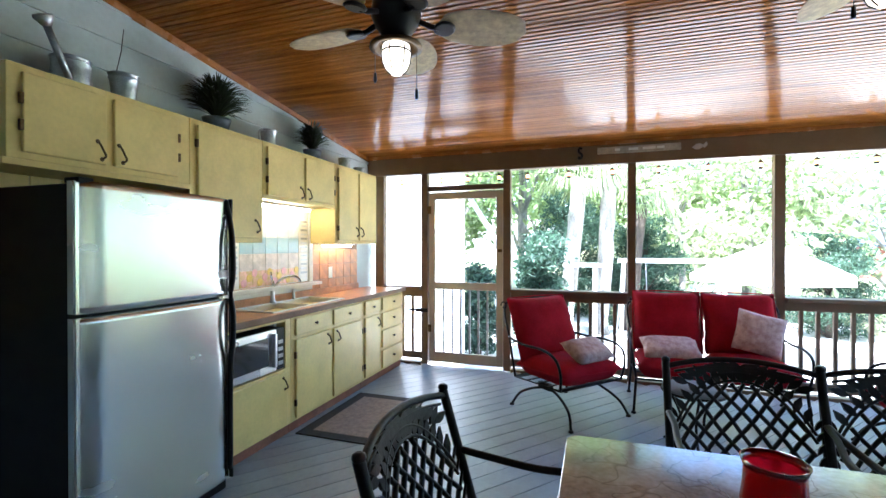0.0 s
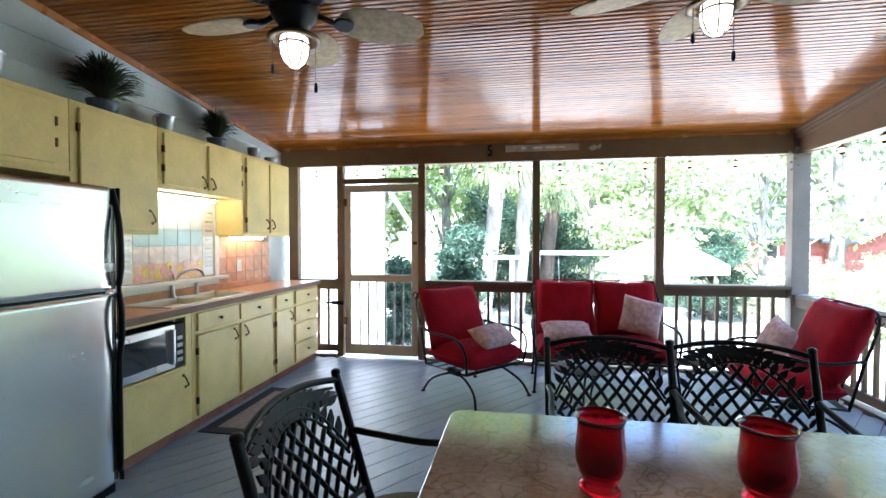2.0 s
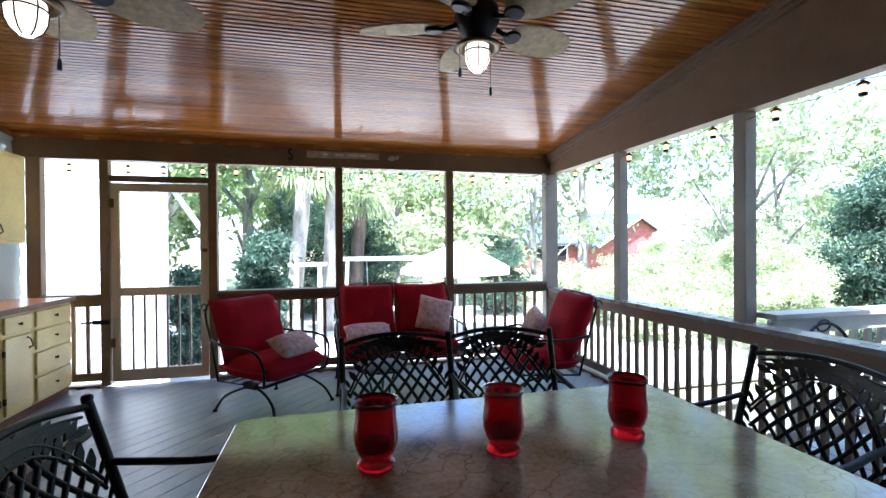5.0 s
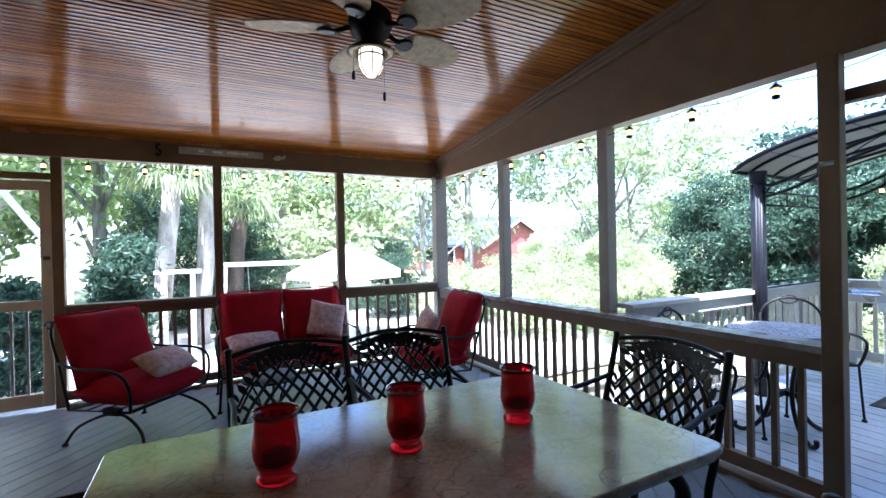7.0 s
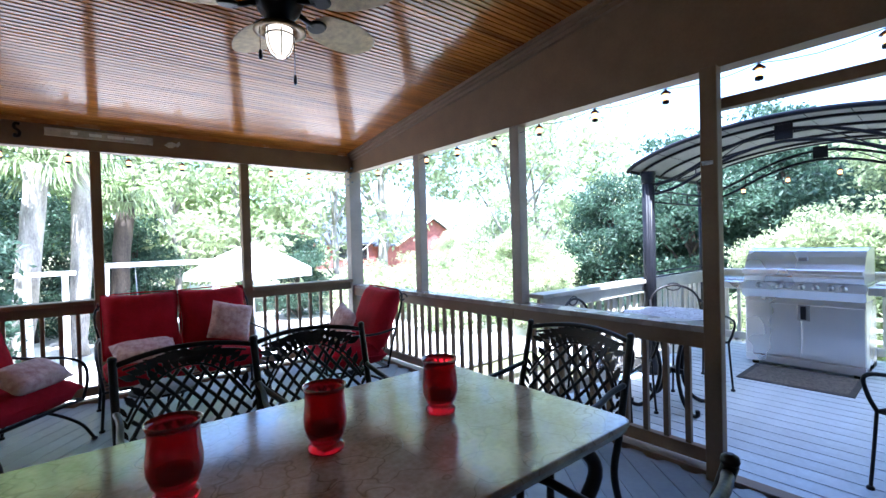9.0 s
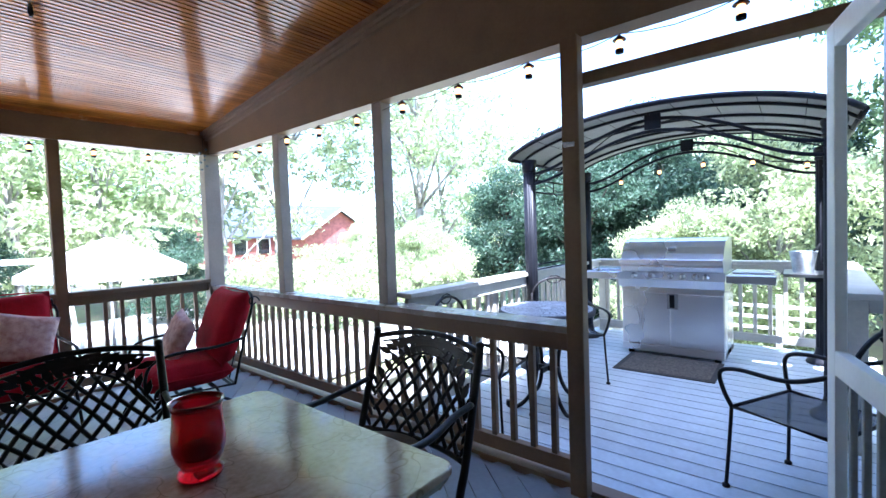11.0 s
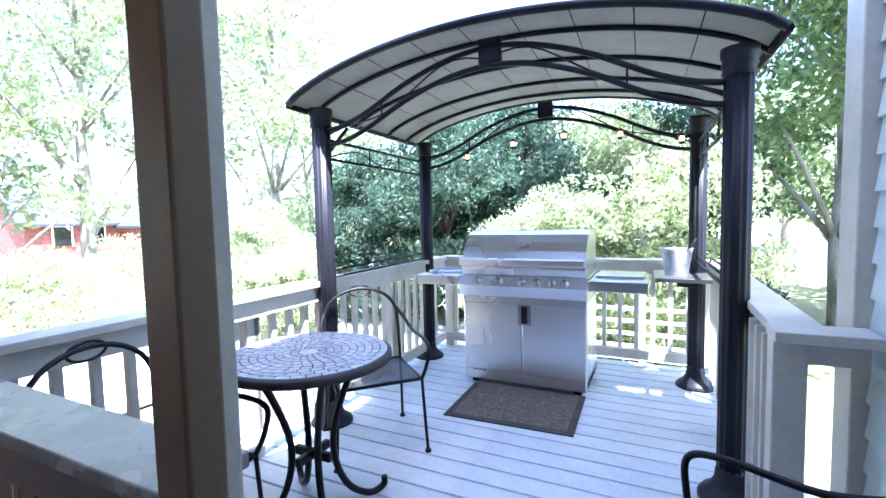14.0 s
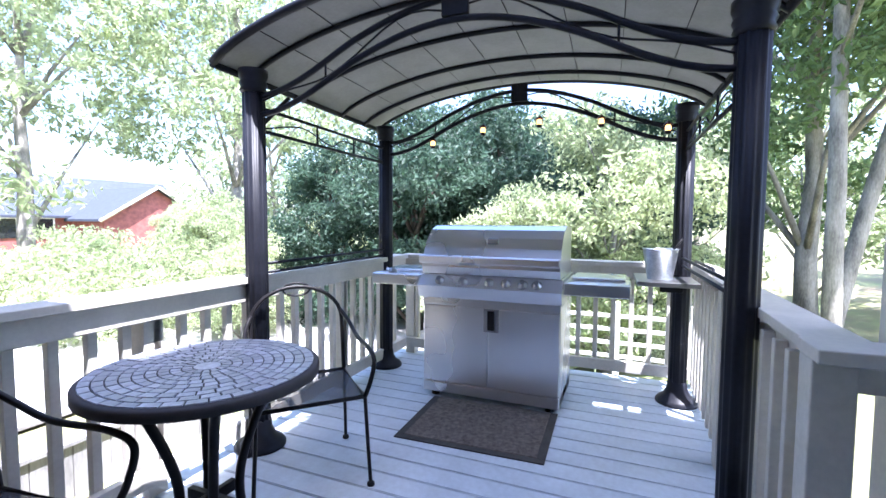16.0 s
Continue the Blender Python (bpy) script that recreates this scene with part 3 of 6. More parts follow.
part("handle", B((X0 - 0.02, X0 - 0.004, GY - 0.045, GY + 0.0, 0.515, 0.645), bev=0.004), BLACK, dh)
part("drip_tray_front", B((X0 - 0.005, X0 + 0.03, GY - W2, GY + W2, 0.662, 0.715)), STEEL, g)
bm = bmesh.new()
prof = [(X0 - 0.05, 0.72), (X0 - 0.075, 0.80), (X0 - 0.01, 0.875), (X1, 0.875), (X1, 0.72)]
E2 = [[bm.verts.new((x, yy, z)) for x, z in prof] for yy in (GY - W2 - 0.01, GY + W2 + 0.01)]
for j in range(5):
    bm.faces.new((E2[0][j], E2[0][(j + 1) % 5], E2[1][(j + 1) % 5], E2[1][j]))
bm.faces.new(E2[0]); bm.faces.new(E2[1])
cp = part("control_panel", bm, STEEL, g)
for ky in (0.33, 0.16, -0.02, -0.13, -0.24, -0.33):
    kb = bmesh.new()
    lathe(kb, [(0.032, 0), (0.032, 0.008), (0.022, 0.012), (0.020, 0.03), (0.015, 0.034)], 20)
    k = part("knob", kb, STEELDARK, cp)
    k.location, k.rotation_euler = (X0 - 0.045, GY + ky, 0.835), (0, radians(-48), 0)
bm = bmesh.new()
lid = [(X0 - 0.02, 0.88), (X0 - 0.035, 0.93), (X0 - 0.025, 0.98), (X0 + 0.02, 1.06), (X0 + 0.07, 1.125), (X0 + 0.14, 1.18), (X0 + 0.22, 1.205), (X0 + 0.32, 1.21), (X1 - 0.02, 1.20), (X1 - 0.01, 0.88)]
EL = [[bm.verts.new((x, yy, z)) for x, z in lid] for yy in (GY - W2 + 0.005, GY + W2 - 0.005)]
for j in range(len(lid)):
    f = bm.faces.new((EL[0][j], EL[0][(j + 1) % len(lid)], EL[1][(j + 1) % len(lid)], EL[1][j]))
bm.faces.new(EL[0]); bm.faces.new(EL[1])
ld = part("lid", bm, STEEL, g)
part("lid_handle", B((X0 - 0.085, X0 - 0.05, GY - W2 + 0.0, GY + W2 - 0.0, 0.955, 1.01), bev=0.01), STEEL, ld)
part("thermometer", B((X0 + 0.03, X0 + 0.06, GY - 0.055, GY + 0.02, 1.085, 1.125), bev=0.008), STEELDARK, ld)
for s in (-1, 1):
    y0, y1 = sorted((GY + s * (W2 + 0.015), GY + s * (W2 + 0.40)))
    sh = part("side_shelf", B((X0 + 0.0, X1 - 0.05, y0, y1, 0.80, 0.865), bev=0.01), STEEL, g)
    part("burner_lid" if s > 0 else "side_board", B((X0 + 0.12, X1 - 0.1, y0 + 0.03, y1 - 0.03, 0.866, 0.884), bev=0.006), STEEL, sh)
    part("shelf_front", B((X0 - 0.03, X0 - 0.002, y0, y1, 0.785, 0.862), bev=0.006), STEEL, sh)
kb = L([(0.03, 0), (0.03, 0.012), (0.02, 0.03)], 18, (X0 + 0.03, GY + W2 + 0.26, 0.866))
part("burner_knob", kb, STEELDARK, g)
for x in (X0 + 0.07, X1 - 0.07):
    for y in (GY - W2 + 0.07, GY + W2 - 0.07):
        part("caster", L([(0.03, 0.0), (0.03, 0.04)], 14, (x, y, 0.0)), BLACK, g)

mt = thing("grill_mat", pose(0.145, -0.05, -0.02, 0, 0, 2.0), "brown ribbed mat under the grill", "mat")
part("field", B((5.60, 6.20, 0.93, 1.69, 0.0, 0.010)), MATBROWN, mt)
part("border", B((5.555, 5.60, 0.885, 1.735, 0.0, 0.008), (5.60, 6.20, 0.885, 0.93, 0.0, 0.008), (5.60, 6.20, 1.69, 1.735, 0.0, 0.008), bev=0.002), MATEDGE, mt)

pl = thing("metal_pail", pose(6.62, 0.47, DX_SHELF_TOP), "small galvanised pail with tongs on the shelf", "pail")
bm = L([(0.075, 0), (0.105, 0.19), (0.112, 0.195), (0.100, 0.19), (0.072, 0.01)], 26, cap=False)
lathe(bm, [(0.072, 0.004), (0.0705, 0.008)], 26)
part("pail_body", bm, GALV, pl)
part("tongs", T([(0.02, 0.03, 0.03), (-0.03, -0.12, 0.26)], 0.008, 6), BLACK, pl)

# bistro table with a slate mosaic top
bt = thing("bistro_table", pose(4.50, 1.97, -0.02), "round iron bistro table with a grey slate mosaic top", "table")
R = 0.365
part("tabletop", L([(R - 0.02, 0.70), (R, 0.708), (R, 0.735), (R - 0.012, 0.742), (0.02, 0.742)], 48), MOSAICBED, bt)
for k in range(4):
    a = radians(45 + 90 * k + 10)
    c, s = math.cos(a), math.sin(a)
    pts = smooth_path([(c * q, s * q, z) for q, z in ((0.24, 0.70), (0.17, 0.58), (0.10, 0.38), (0.10, 0.22), (0.16, 0.08), (0.26, 0.012), (0.33, 0.03), (0.335, 0.07))])
    part("leg", T(pts, 0.016, 8), IRON, bt)
part("stretcher", B((-0.10, 0.10, -0.012, 0.012, 0.26, 0.30), (-0.012, 0.012, -0.10, 0.10, 0.26, 0.30), bev=0.003), IRON, bt)
part("ring", T(arc((0, 0, 0.69), 0.25, 0, 360, 40, "xy")[:-1], 0.010, 6, True), IRON, bt)


def iron_chair(m):
    """A black iron armchair with a mesh seat and a hoop back; it faces local -y."""
    c = thing("iron_chair", m, "black wrought iron armchair with a metal mesh seat on the deck", "chair", "iron deck chairs")
    hw, hd, sz = 0.235, 0.22, 0.42
    grid = []
    for i in range(11):
        row = []
        for j in range(11):
            u, v = 2 * i / 10 - 1, 2 * j / 10 - 1
            row.append((u * hw, v * hd, sz - 0.018 * (1 - u * u) * (1 - v * v)))
        grid.append(row)
    bm = bmesh.new()
    sheet(bm, grid)
    sheet(bm, [[(x, y, z - 0.006) for x, y, z in row] for row in grid])
    part("seat", bm, MESHSEAT, c)
    part("seat_frame", T([(-hw, -hd, sz), (hw, -hd, sz), (hw, hd, sz), (-hw, hd, sz)], 0.010, 8, True), IRON, c)
    for s in (-1, 1):
        lg = part("front_leg", T(smooth_path([(s * hw, -hd, sz), (s * (hw + 0.01), -hd - 0.01, 0.2), (s * (hw + 0.02), -hd - 0.02, 0.01)]), 0.009), IRON, c)
        part("foot", L([(0.018, 0), (0.018, 0.012), (0.010, 0.02)], 12, (s * (hw + 0.02), -hd - 0.02, 0)), IRON, lg)
        lg = part("back_leg", T(smooth_path([(s * hw, hd, sz), (s * (hw + 0.01), hd + 0.02, 0.2), (s * (hw + 0.02), hd + 0.05, 0.01)]), 0.009), IRON, c)
        part("foot", L([(0.018, 0), (0.018, 0.012), (0.010, 0.02)], 12, (s * (hw + 0.02), hd + 0.05, 0)), IRON, lg)
        part("arm", T(smooth_path([(s * hw * 0.99, hd + 0.055, 0.74), (s * (hw + 0.025), hd - 0.03, 0.685), (s * (hw + 0.035), 0.05, 0.635), (s * (hw + 0.035), -hd + 0.06, 0.63), (s * (hw + 0.035), -hd - 0.035, 0.595), (s * (hw + 0.018), -hd - 0.03, 0.50), (s * hw, -hd, sz)]), 0.011), IRON, c)
    hoop = [(-hw, hd, sz), (-hw, hd + 0.03, 0.62)] + [(hw * math.cos(t), hd + 0.05 + 0.03 * math.sin(t), 0.70 + 0.18 * math.sin(t)) for t in [math.pi - math.pi * i / 16 for i in range(17)]] + [(hw, hd + 0.03, 0.62), (hw, hd, sz)]
    part("back_hoop", T(hoop, 0.011), IRON, c)
    part("crest", T([(0.07 * math.cos(t), hd + 0.08, 0.865 + 0.035 * math.sin(t)) for t in [2 * math.pi * i / 20 for i in range(20)]], 0.006, 6, True), IRON, c)
    return c


def facing(x, y, z, dx, dy):
    """The pose that turns local -y towards (dx, dy)."""
    return pose(x, y, z, 0, 0, math.degrees(math.atan2(dy, dx)) + 90)


ic = iron_chair(facing(5.156, 2.10, -0.02, -0.675, -0.737))
copy_thing(ic, facing(3.93, 2.16, -0.02, 0.15, -0.99))
copy_thing(ic, facing(4.12, 0.39, -0.02, 0.459, 0.888))


# ---- kitchen along the wall ----
UX, BX = -1.77, -1.58     # fronts of the upper and lower cabinets


def pull(parent, x, y, z, h=0.085):
    """A bent bail handle on a door that faces +x."""
    p = part("handle", T(smooth_path([(x, y + 0.010, z), (x + 0.022, y + 0.014, z + 0.014), (x + 0.024, y, z + h * 0.5), (x + 0.022, y - 0.014, z + h - 0.014), (x, y - 0.010, z + h)], 4), 0.0052, 6), ANTIQUE, parent)
    for zz, oy in ((z, 0.010), (z + h, -0.010)):
        part("rosette", L([(0.011, 0), (0.009, 0.004)], 10, (0, 0, 0)), ANTIQUE, p).matrix_basis = pose(x, y + oy, zz, 0, 90, 0)


def cab_door(parent, x, y0, y1, z0, z1, hy=None, hz=None, hinge=None):
    d = part("door", B((x, x + 0.020, y0, y1, z0, z1), bev=0.006), YELLOW, parent)
    if hy is not None:
        pull(d, x + 0.020, hy, hz)
    if hinge is not None:
        for zz in (z0 + 0.09, z1 - 0.14):
            part("hinge", B((x + 0.004, x + 0.024, hinge - 0.008, hinge + 0.008, zz, zz + 0.05)), ANTIQUE, d)
    return d


def upper(y0, y1, z0, z1, doors, label):
    c = thing("wall_cabinet", pose(0, 0, 0), label, "cabinet", "yellow wall cabinets")
    part("body", B((XW + 0.022, UX, y0, y1, z0, z1)), YELLOW, c)
    for a, b, hy, hz, hg in doors:
        cab_door(c, UX + 0.001, a, b, z0 + 0.03, z1 - 0.035, hy, hz, hg)
    return c


upper(1.62, 2.52, 1.775, 2.185, ((1.67, 2.02, 1.985, 1.83, 1.665), (2.06, 2.43, 2.09, 1.83, 2.435)), "yellow painted wall cabinet over the refrigerator")
upper(2.524, 3.155, 1.425, 2.185, ((2.57, 3.11, 3.07, 1.50, 2.563),), "tall yellow painted wall cabinet")
upper(3.159, 4.136, 1.755, 2.185, ((3.195, 3.63, 3.595, 1.80, 3.19), (3.665, 4.10, 3.70, 1.80, 4.105)), "short yellow painted wall cabinet over the sink")
upper(4.14, 4.985, 1.425, 2.185, ((4.18, 4.55, 4.515, 1.50, 4.175), (4.58, 4.95, 4.615, 1.50, 4.955)), "yellow painted wall cabinet with two tall doors")
setting("trim_cabinet", B((XW + 0.022, UX + 0.012, 1.60, 2.52, 1.745, 1.774)), YELLOW, "yellow ledge under the wall cabinet", "trim")

# tiled wall between counter and cabinets
tiles = setting("backsplash", B((XW + 0.02, XW + 0.034, 2.50, 5.07, 0.90, 1.43)), GROUT, "terracotta tiled backsplash", "tiles")
tm = mesh_of("tile", B((0, 0.008, -0.0735, 0.0735, -0.0735, 0.0735), bev=0.003), TILE)
for i in range(17):
    for j in range(4):
        y, z = 5.07 - 0.078 - i * 0.151, 0.912 + 0.074 + j * 0.151
        if z + 0.07 < 1.44 and not (3.02 < y < 4.16 and z > 1.0):
            piece("tile", tm, tiles, (XW + 0.034, y, z))
# counter with a dark rounded front edge
ct = thing("countertop", pose(0, 0, 0), "orange terracotta counter with a dark edge on the yellow cabinets", "countertop")
part("slab", B((XW + 0.035, BX + 0.012, 2.50, 3.13, 0.875, 0.91), (XW + 0.035, -2.045, 3.13, 4.05, 0.875, 0.91), (-1.64, BX + 0.012, 3.13, 4.05, 0.875, 0.91), (XW + 0.035, BX + 0.012, 4.05, 5.31, 0.875, 0.91), bev=0.002), COUNTER, ct)
part("edge", B((BX + 0.013, BX + 0.032, 2.50, 5.31, 0.868, 0.914), bev=0.008), GROUT, ct, "dark brown rounded counter edge")
part("upstand", B((XW + 0.043, XW + 0.06, 2.50, 5.07, 0.911, 0.975)), TILE, ct)

# base cabinets
KICK = material("reddish wooden kick board", (0.30, 0.13, 0.08), 0.6, vary=0.2)


def knob(parent, x, y, z):
    k = part("knob", L([(0.007, 0), (0.006, 0.01), (0.013, 0.016), (0.012, 0.022), (0.004, 0.025)], 14), ANTIQUE, parent)
    k.matrix_basis = pose(x, y, z, 0, 90, 0)


def base(y0, y1, label, doors=(), drawers=()):
    c = thing("base_cabinet", pose(0, 0, 0), label, "cabinet", "yellow base cabinets")
    part("body", B((XW + 0.03, BX - 0.0, y0, y1, 0.075, 0.873)), YELLOW, c)
    part("kick_board", B((XW + 0.06, BX - 0.02, y0, y1, 0.0, 0.074)), KICK, c)
    for a, b, z0, z1, hy, hz, hg in doors:
        cab_door(c, BX + 0.001, a, b, z0, z1, hy, hz, hg)
    for a, b, z0, z1 in drawers:
        d = part("drawer_front", B((BX + 0.001, BX + 0.021, a, b, z0, z1), bev=0.006), YELLOW, c)
        knob(d, BX + 0.021, (a + b) / 2, (z0 + z1) / 2)
    return c


mc = thing("base_cabinet", pose(0, 0, 0), "yellow base cabinet with an open microwave niche", "cabinet", "yellow base cabinets")
part("body", B((XW + 0.03, BX, 2.55, 3.23, 0.075, 0.50), (XW + 0.03, BX, 3.17, 3.23, 0.50, 0.873), (XW + 0.03, BX, 2.55, 3.17, 0.845, 0.873), bev=0.003), YELLOW, mc)
part("niche_back", B((XW + 0.031, XW + 0.05, 2.55, 3.17, 0.50, 0.845)), BLACK, mc)
part("kick_board", B((XW + 0.06, BX - 0.02, 2.55, 3.23, 0.0, 0.074)), KICK, mc)
cab_door(mc, BX + 0.001, 2.60, 3.17, 0.10, 0.485, 3.13, 0.36, None)
base(3.232, 4.318, "yellow base cabinet with two doors under the sink", ((3.275, 3.755, 0.10, 0.69, 3.70, 0.575, 3.27), (3.79, 4.285, 0.10, 0.69, 3.845, 0.575, 4.29)), ((3.275, 3.755, 0.72, 0.85), (3.79, 4.285, 0.72, 0.85)))
base(4.32, 4.695, "narrow yellow base cabinet", ((4.35, 4.665, 0.10, 0.69, 4.62, 0.575, 4.345),), ((4.35, 4.665, 0.72, 0.85),))
base(4.697, 5.27, "yellow base cabinet with four drawers", (), ((4.73, 5.24, 0.72, 0.85), (4.73, 5.24, 0.53, 0.69), (4.73, 5.24, 0.32, 0.50), (4.73, 5.24, 0.10, 0.29)))

# microwave in its niche
mw = thing("microwave", pose(0, 0, 0), "stainless steel microwave with a dark glass door in the cabinet niche", "microwave")
part("case", B((-2.0, BX - 0.015, 2.585, 3.145, 0.515, 0.81)), BLACK, mw)
f = part("door", B((BX - 0.014, BX + 0.012, 2.585, 3.06, 0.515, 0.81), bev=0.005), STEEL, mw)
part("window", B((BX + 0.0125, BX + 0.016, 2.63, 2.975, 0.57, 0.765)), DARKGLASS, f)
part("handle", B((BX + 0.013, BX + 0.045, 3.005, 3.03, 0.55, 0.785), bev=0.006), STEEL, f)
cpn = part("control_panel", B((BX - 0.014, BX + 0.010, 3.062, 3.145, 0.515, 0.81)), BLACK, mw)
for j in range(4):
    part("button_row", B((BX + 0.0105, BX + 0.0125, 3.075, 3.13, 0.55 + j * 0.05, 0.575 + j * 0.05)), STEELDARK, cpn)

# sink
sk = thing("double_sink", pose(0, 0, 0), "double bowl stainless steel sink set in the counter", "sink")
part("rim", B((-2.06, -1.63, 3.10, 3.14, 0.911, 0.919), (-2.06, -1.63, 4.04, 4.08, 0.911, 0.919), (-2.06, -1.99, 3.14, 4.04, 0.911, 0.919), (-1.66, -1.63, 3.14, 4.04, 0.911, 0.919), (-1.99, -1.66, 3.575, 3.605, 0.905, 0.917), bev=0.002), STEEL, sk)
for a, b in ((3.14, 3.575), (3.605, 4.04)):
    part("bowl", B((-1.99, -1.66, a, b, 0.74, 0.746), (-1.99, -1.985, a, b, 0.746, 0.912), (-1.665, -1.66, a, b, 0.746, 0.912), (-1.985, -1.665, a, a + 0.005, 0.746, 0.912), (-1.985, -1.665, b - 0.005, b, 0.746, 0.912), bev=0.0), STEEL, sk)
fc = thing("kitchen_faucet", pose(-2.03, 3.58, 0.919), "chrome kitchen faucet with a curved spout", "faucet")
part("column", L([(0.028, 0), (0.028, 0.01), (0.018, 0.02), (0.017, 0.13), (0.02, 0.14), (0.012, 0.19)], 18), STEEL, fc)
part("spout", T(smooth_path([(0, 0, 0.10), (0.06, 0.02, 0.19), (0.15, 0.06, 0.225), (0.20, 0.08, 0.205), (0.215, 0.085, 0.17)]), 0.011), STEEL, fc)
part("lever", T([(0, 0, 0.17), (-0.01, -0.015, 0.26)], 0.009), STEEL, fc)
sp = thing("soap_sprayer", pose(-2.03, 3.86, 0.919), "small chrome sprayer beside the sink", "sprayer")
part("sprayer_body", L([(0.018, 0), (0.014, 0.015), (0.012, 0.06), (0.016, 0.09)], 14), STEEL, sp)

# painted tile mural of a seaside window, in a white frame with a sill
MUR = [material("mural sky", (0.80, 0.84, 0.86), 0.25, vary=0.06, scale=9), material("mural sea", (0.36, 0.56, 0.62), 0.25, vary=0.2, scale=9, second=(0.55, 0.68, 0.72)),
       material("mural surf and sand", (0.78, 0.68, 0.62), 0.25, vary=0.15, scale=14), material("mural flowers", (0.80, 0.50, 0.42), 0.25, vary=0.3, scale=26, second=(0.62, 0.50, 0.12)), material("mural shutters", (0.86, 0.84, 0.78), 0.3, vary=0.05)]
MX = XW + 0.036
mu = thing("tile_mural", pose(0, 0, 0), "painted tile mural of a beach window with white shutters", "mural")
part("bed", B((XW + 0.0345, MX, 3.08, 4.12, 1.06, 1.745)), WHITE, mu)
for i in range(7):
    for j in range(5):
        y0, z0 = 3.085 + i * 0.148, 1.065 + j * 0.136
        z = z0 + 0.068
        k = 3 if j == 0 else 2 if j == 1 else 1 if j == 2 else 0
        if i in (0, 6):
            k = 4
        part("tile", B((MX, MX + 0.006, y0, y0 + 0.145, z0, z0 + 0.133), bev=0.0015), MUR[k], mu)
for i in (0, 6):
    y0 = 3.095 + i * 0.148
    for k in range(14):
        part("louvre", B((MX + 0.0062, MX + 0.0085, y0 + 0.02, y0 + 0.115, 1.14 + k * 0.04, 1.158 + k * 0.04), bev=0.0008), MUR[0] if k % 2 else GALV, mu, "painted grey shutter slat")
FLW = [material("mural pink blossom", (0.85, 0.45, 0.45), 0.3), material("mural yellow blossom", (0.80, 0.55, 0.10), 0.3)]
for k in range(12):
    yy, zz = 3.28 + k * 0.06, 1.10 + 0.04 * ((k * 7) % 3)
    bm = L([(0.032, 0), (0.03, 0.002)], 12)
    o = part("blossom", bm, FLW[k % 2], mu)
    o.matrix_basis = pose(MX + 0.006, yy, zz, 0, 90, 0)
setting("trim_mural", B((XW + 0.035, MX + 0.02, 3.02, 3.078, 1.02, 1.75), (XW + 0.035, MX + 0.02, 4.122, 4.18, 1.02, 1.75)), WHITE, "white frame round the mural", "trim")
setting("trim_mural_sill", B((XW + 0.035, MX + 0.085, 2.99, 4.24, 1.025, 1.055), (XW + 0.035, MX + 0.015, 3.02, 4.18, 0.978, 1.024)), WHITE, "white sill under the mural", "trim")
sw = thing("wall_socket", pose(XW + 0.043, 4.50, 1.125), "white double socket on the terracotta tiles", "socket")
part("plate", B((0, 0.005, -0.036, 0.036, -0.058, 0.058), bev=0.002), WHITE, sw)
for z in (-0.028, 0.018):
    part("outlet", B((0.0052, 0.008, -0.016, 0.016, z - 0.005, z + 0.016), bev=0.001), WHITE, sw)

# lit tubes under the cabinets
for y0, y1, z in ((3.25, 4.05, 1.752), (4.22, 4.80, 1.423)):
    ul = thing("under_cabinet_light", pose(0, 0, 0), "lit white tube light under the wall cabinet", "light", "cabinet lights")
    part("housing", B((-2.02, -1.93, y0, y1, z - 0.012, z)), WHITE, ul)
    part("tube", T([(-1.975, y0 + 0.02, z - 0.022), (-1.975, y1 - 0.02, z - 0.022)], 0.011), COUNTERGLOW, ul)

# refrigerator
fr = thing("refrigerator", pose(0, 0, 0), "stainless steel refrigerator with black sides and handles", "refrigerator")
FX, FY0, FY1 = -1.42, 1.675, 2.485
part("cabinet", B((-2.06, FX - 0.075, FY0 + 0.006, FY1 - 0.006, 0.02, 1.66), bev=0.006), BLACK, fr)


def curved_door(z0, z1):
    """A door skin with a slight bulge and rolled edges."""
    bm = bmesh.new()
    n = 14
    rows = []
    for i in range(n + 1):
        u = 2 * i / n - 1
        x = FX + 0.012 * (1 - u * u) - (0.03 if abs(u) == 1 else 0.0)
        rows.append([(x if k not in (0, 5) else x - 0.012, (FY0 + FY1) / 2 + u * (FY1 - FY0) / 2, z) for k, z in enumerate((z0, z0 + 0.008, z0 + 0.03, z1 - 0.03, z1 - 0.008, z1))])
    sheet(bm, rows)
    box(bm, FX - 0.07, FX - 0.02, FY0 + 0.003, FY1 - 0.003, z0 + 0.002, z1 - 0.002)
    return bm


dt = part("freezer_door", curved_door(1.115, 1.67), FRIDGE, fr)
db = part("door", curved_door(0.06, 1.10), FRIDGE, fr)
part("handle", T(smooth_path([(FX - 0.01, FY1 - 0.03, 1.66), (FX + 0.008, FY1 - 0.016, 1.55), (FX + 0.03, FY1 - 0.020, 1.42), (FX + 0.034, FY1 - 0.020, 1.25), (FX + 0.012, FY1 - 0.016, 1.14)]), 0.016), BLACK, dt, "black curved handle")
part("handle", T(smooth_path([(FX + 0.012, FY1 - 0.016, 1.10), (FX + 0.034, FY1 - 0.020, 1.0), (FX + 0.03, FY1 - 0.020, 0.85), (FX + 0.010, FY1 - 0.016, 0.72), (FX + 0.004, FY1 - 0.014, 0.4), (FX + 0.002, FY1 - 0.014, 0.12)]), 0.016), BLACK, db, "black curved handle")
part("edge_strip", B((FX - 0.02, FX + 0.004, FY1 + 0.001, FY1 + 0.012, 0.06, 1.67), bev=0.003), BLACK, fr)
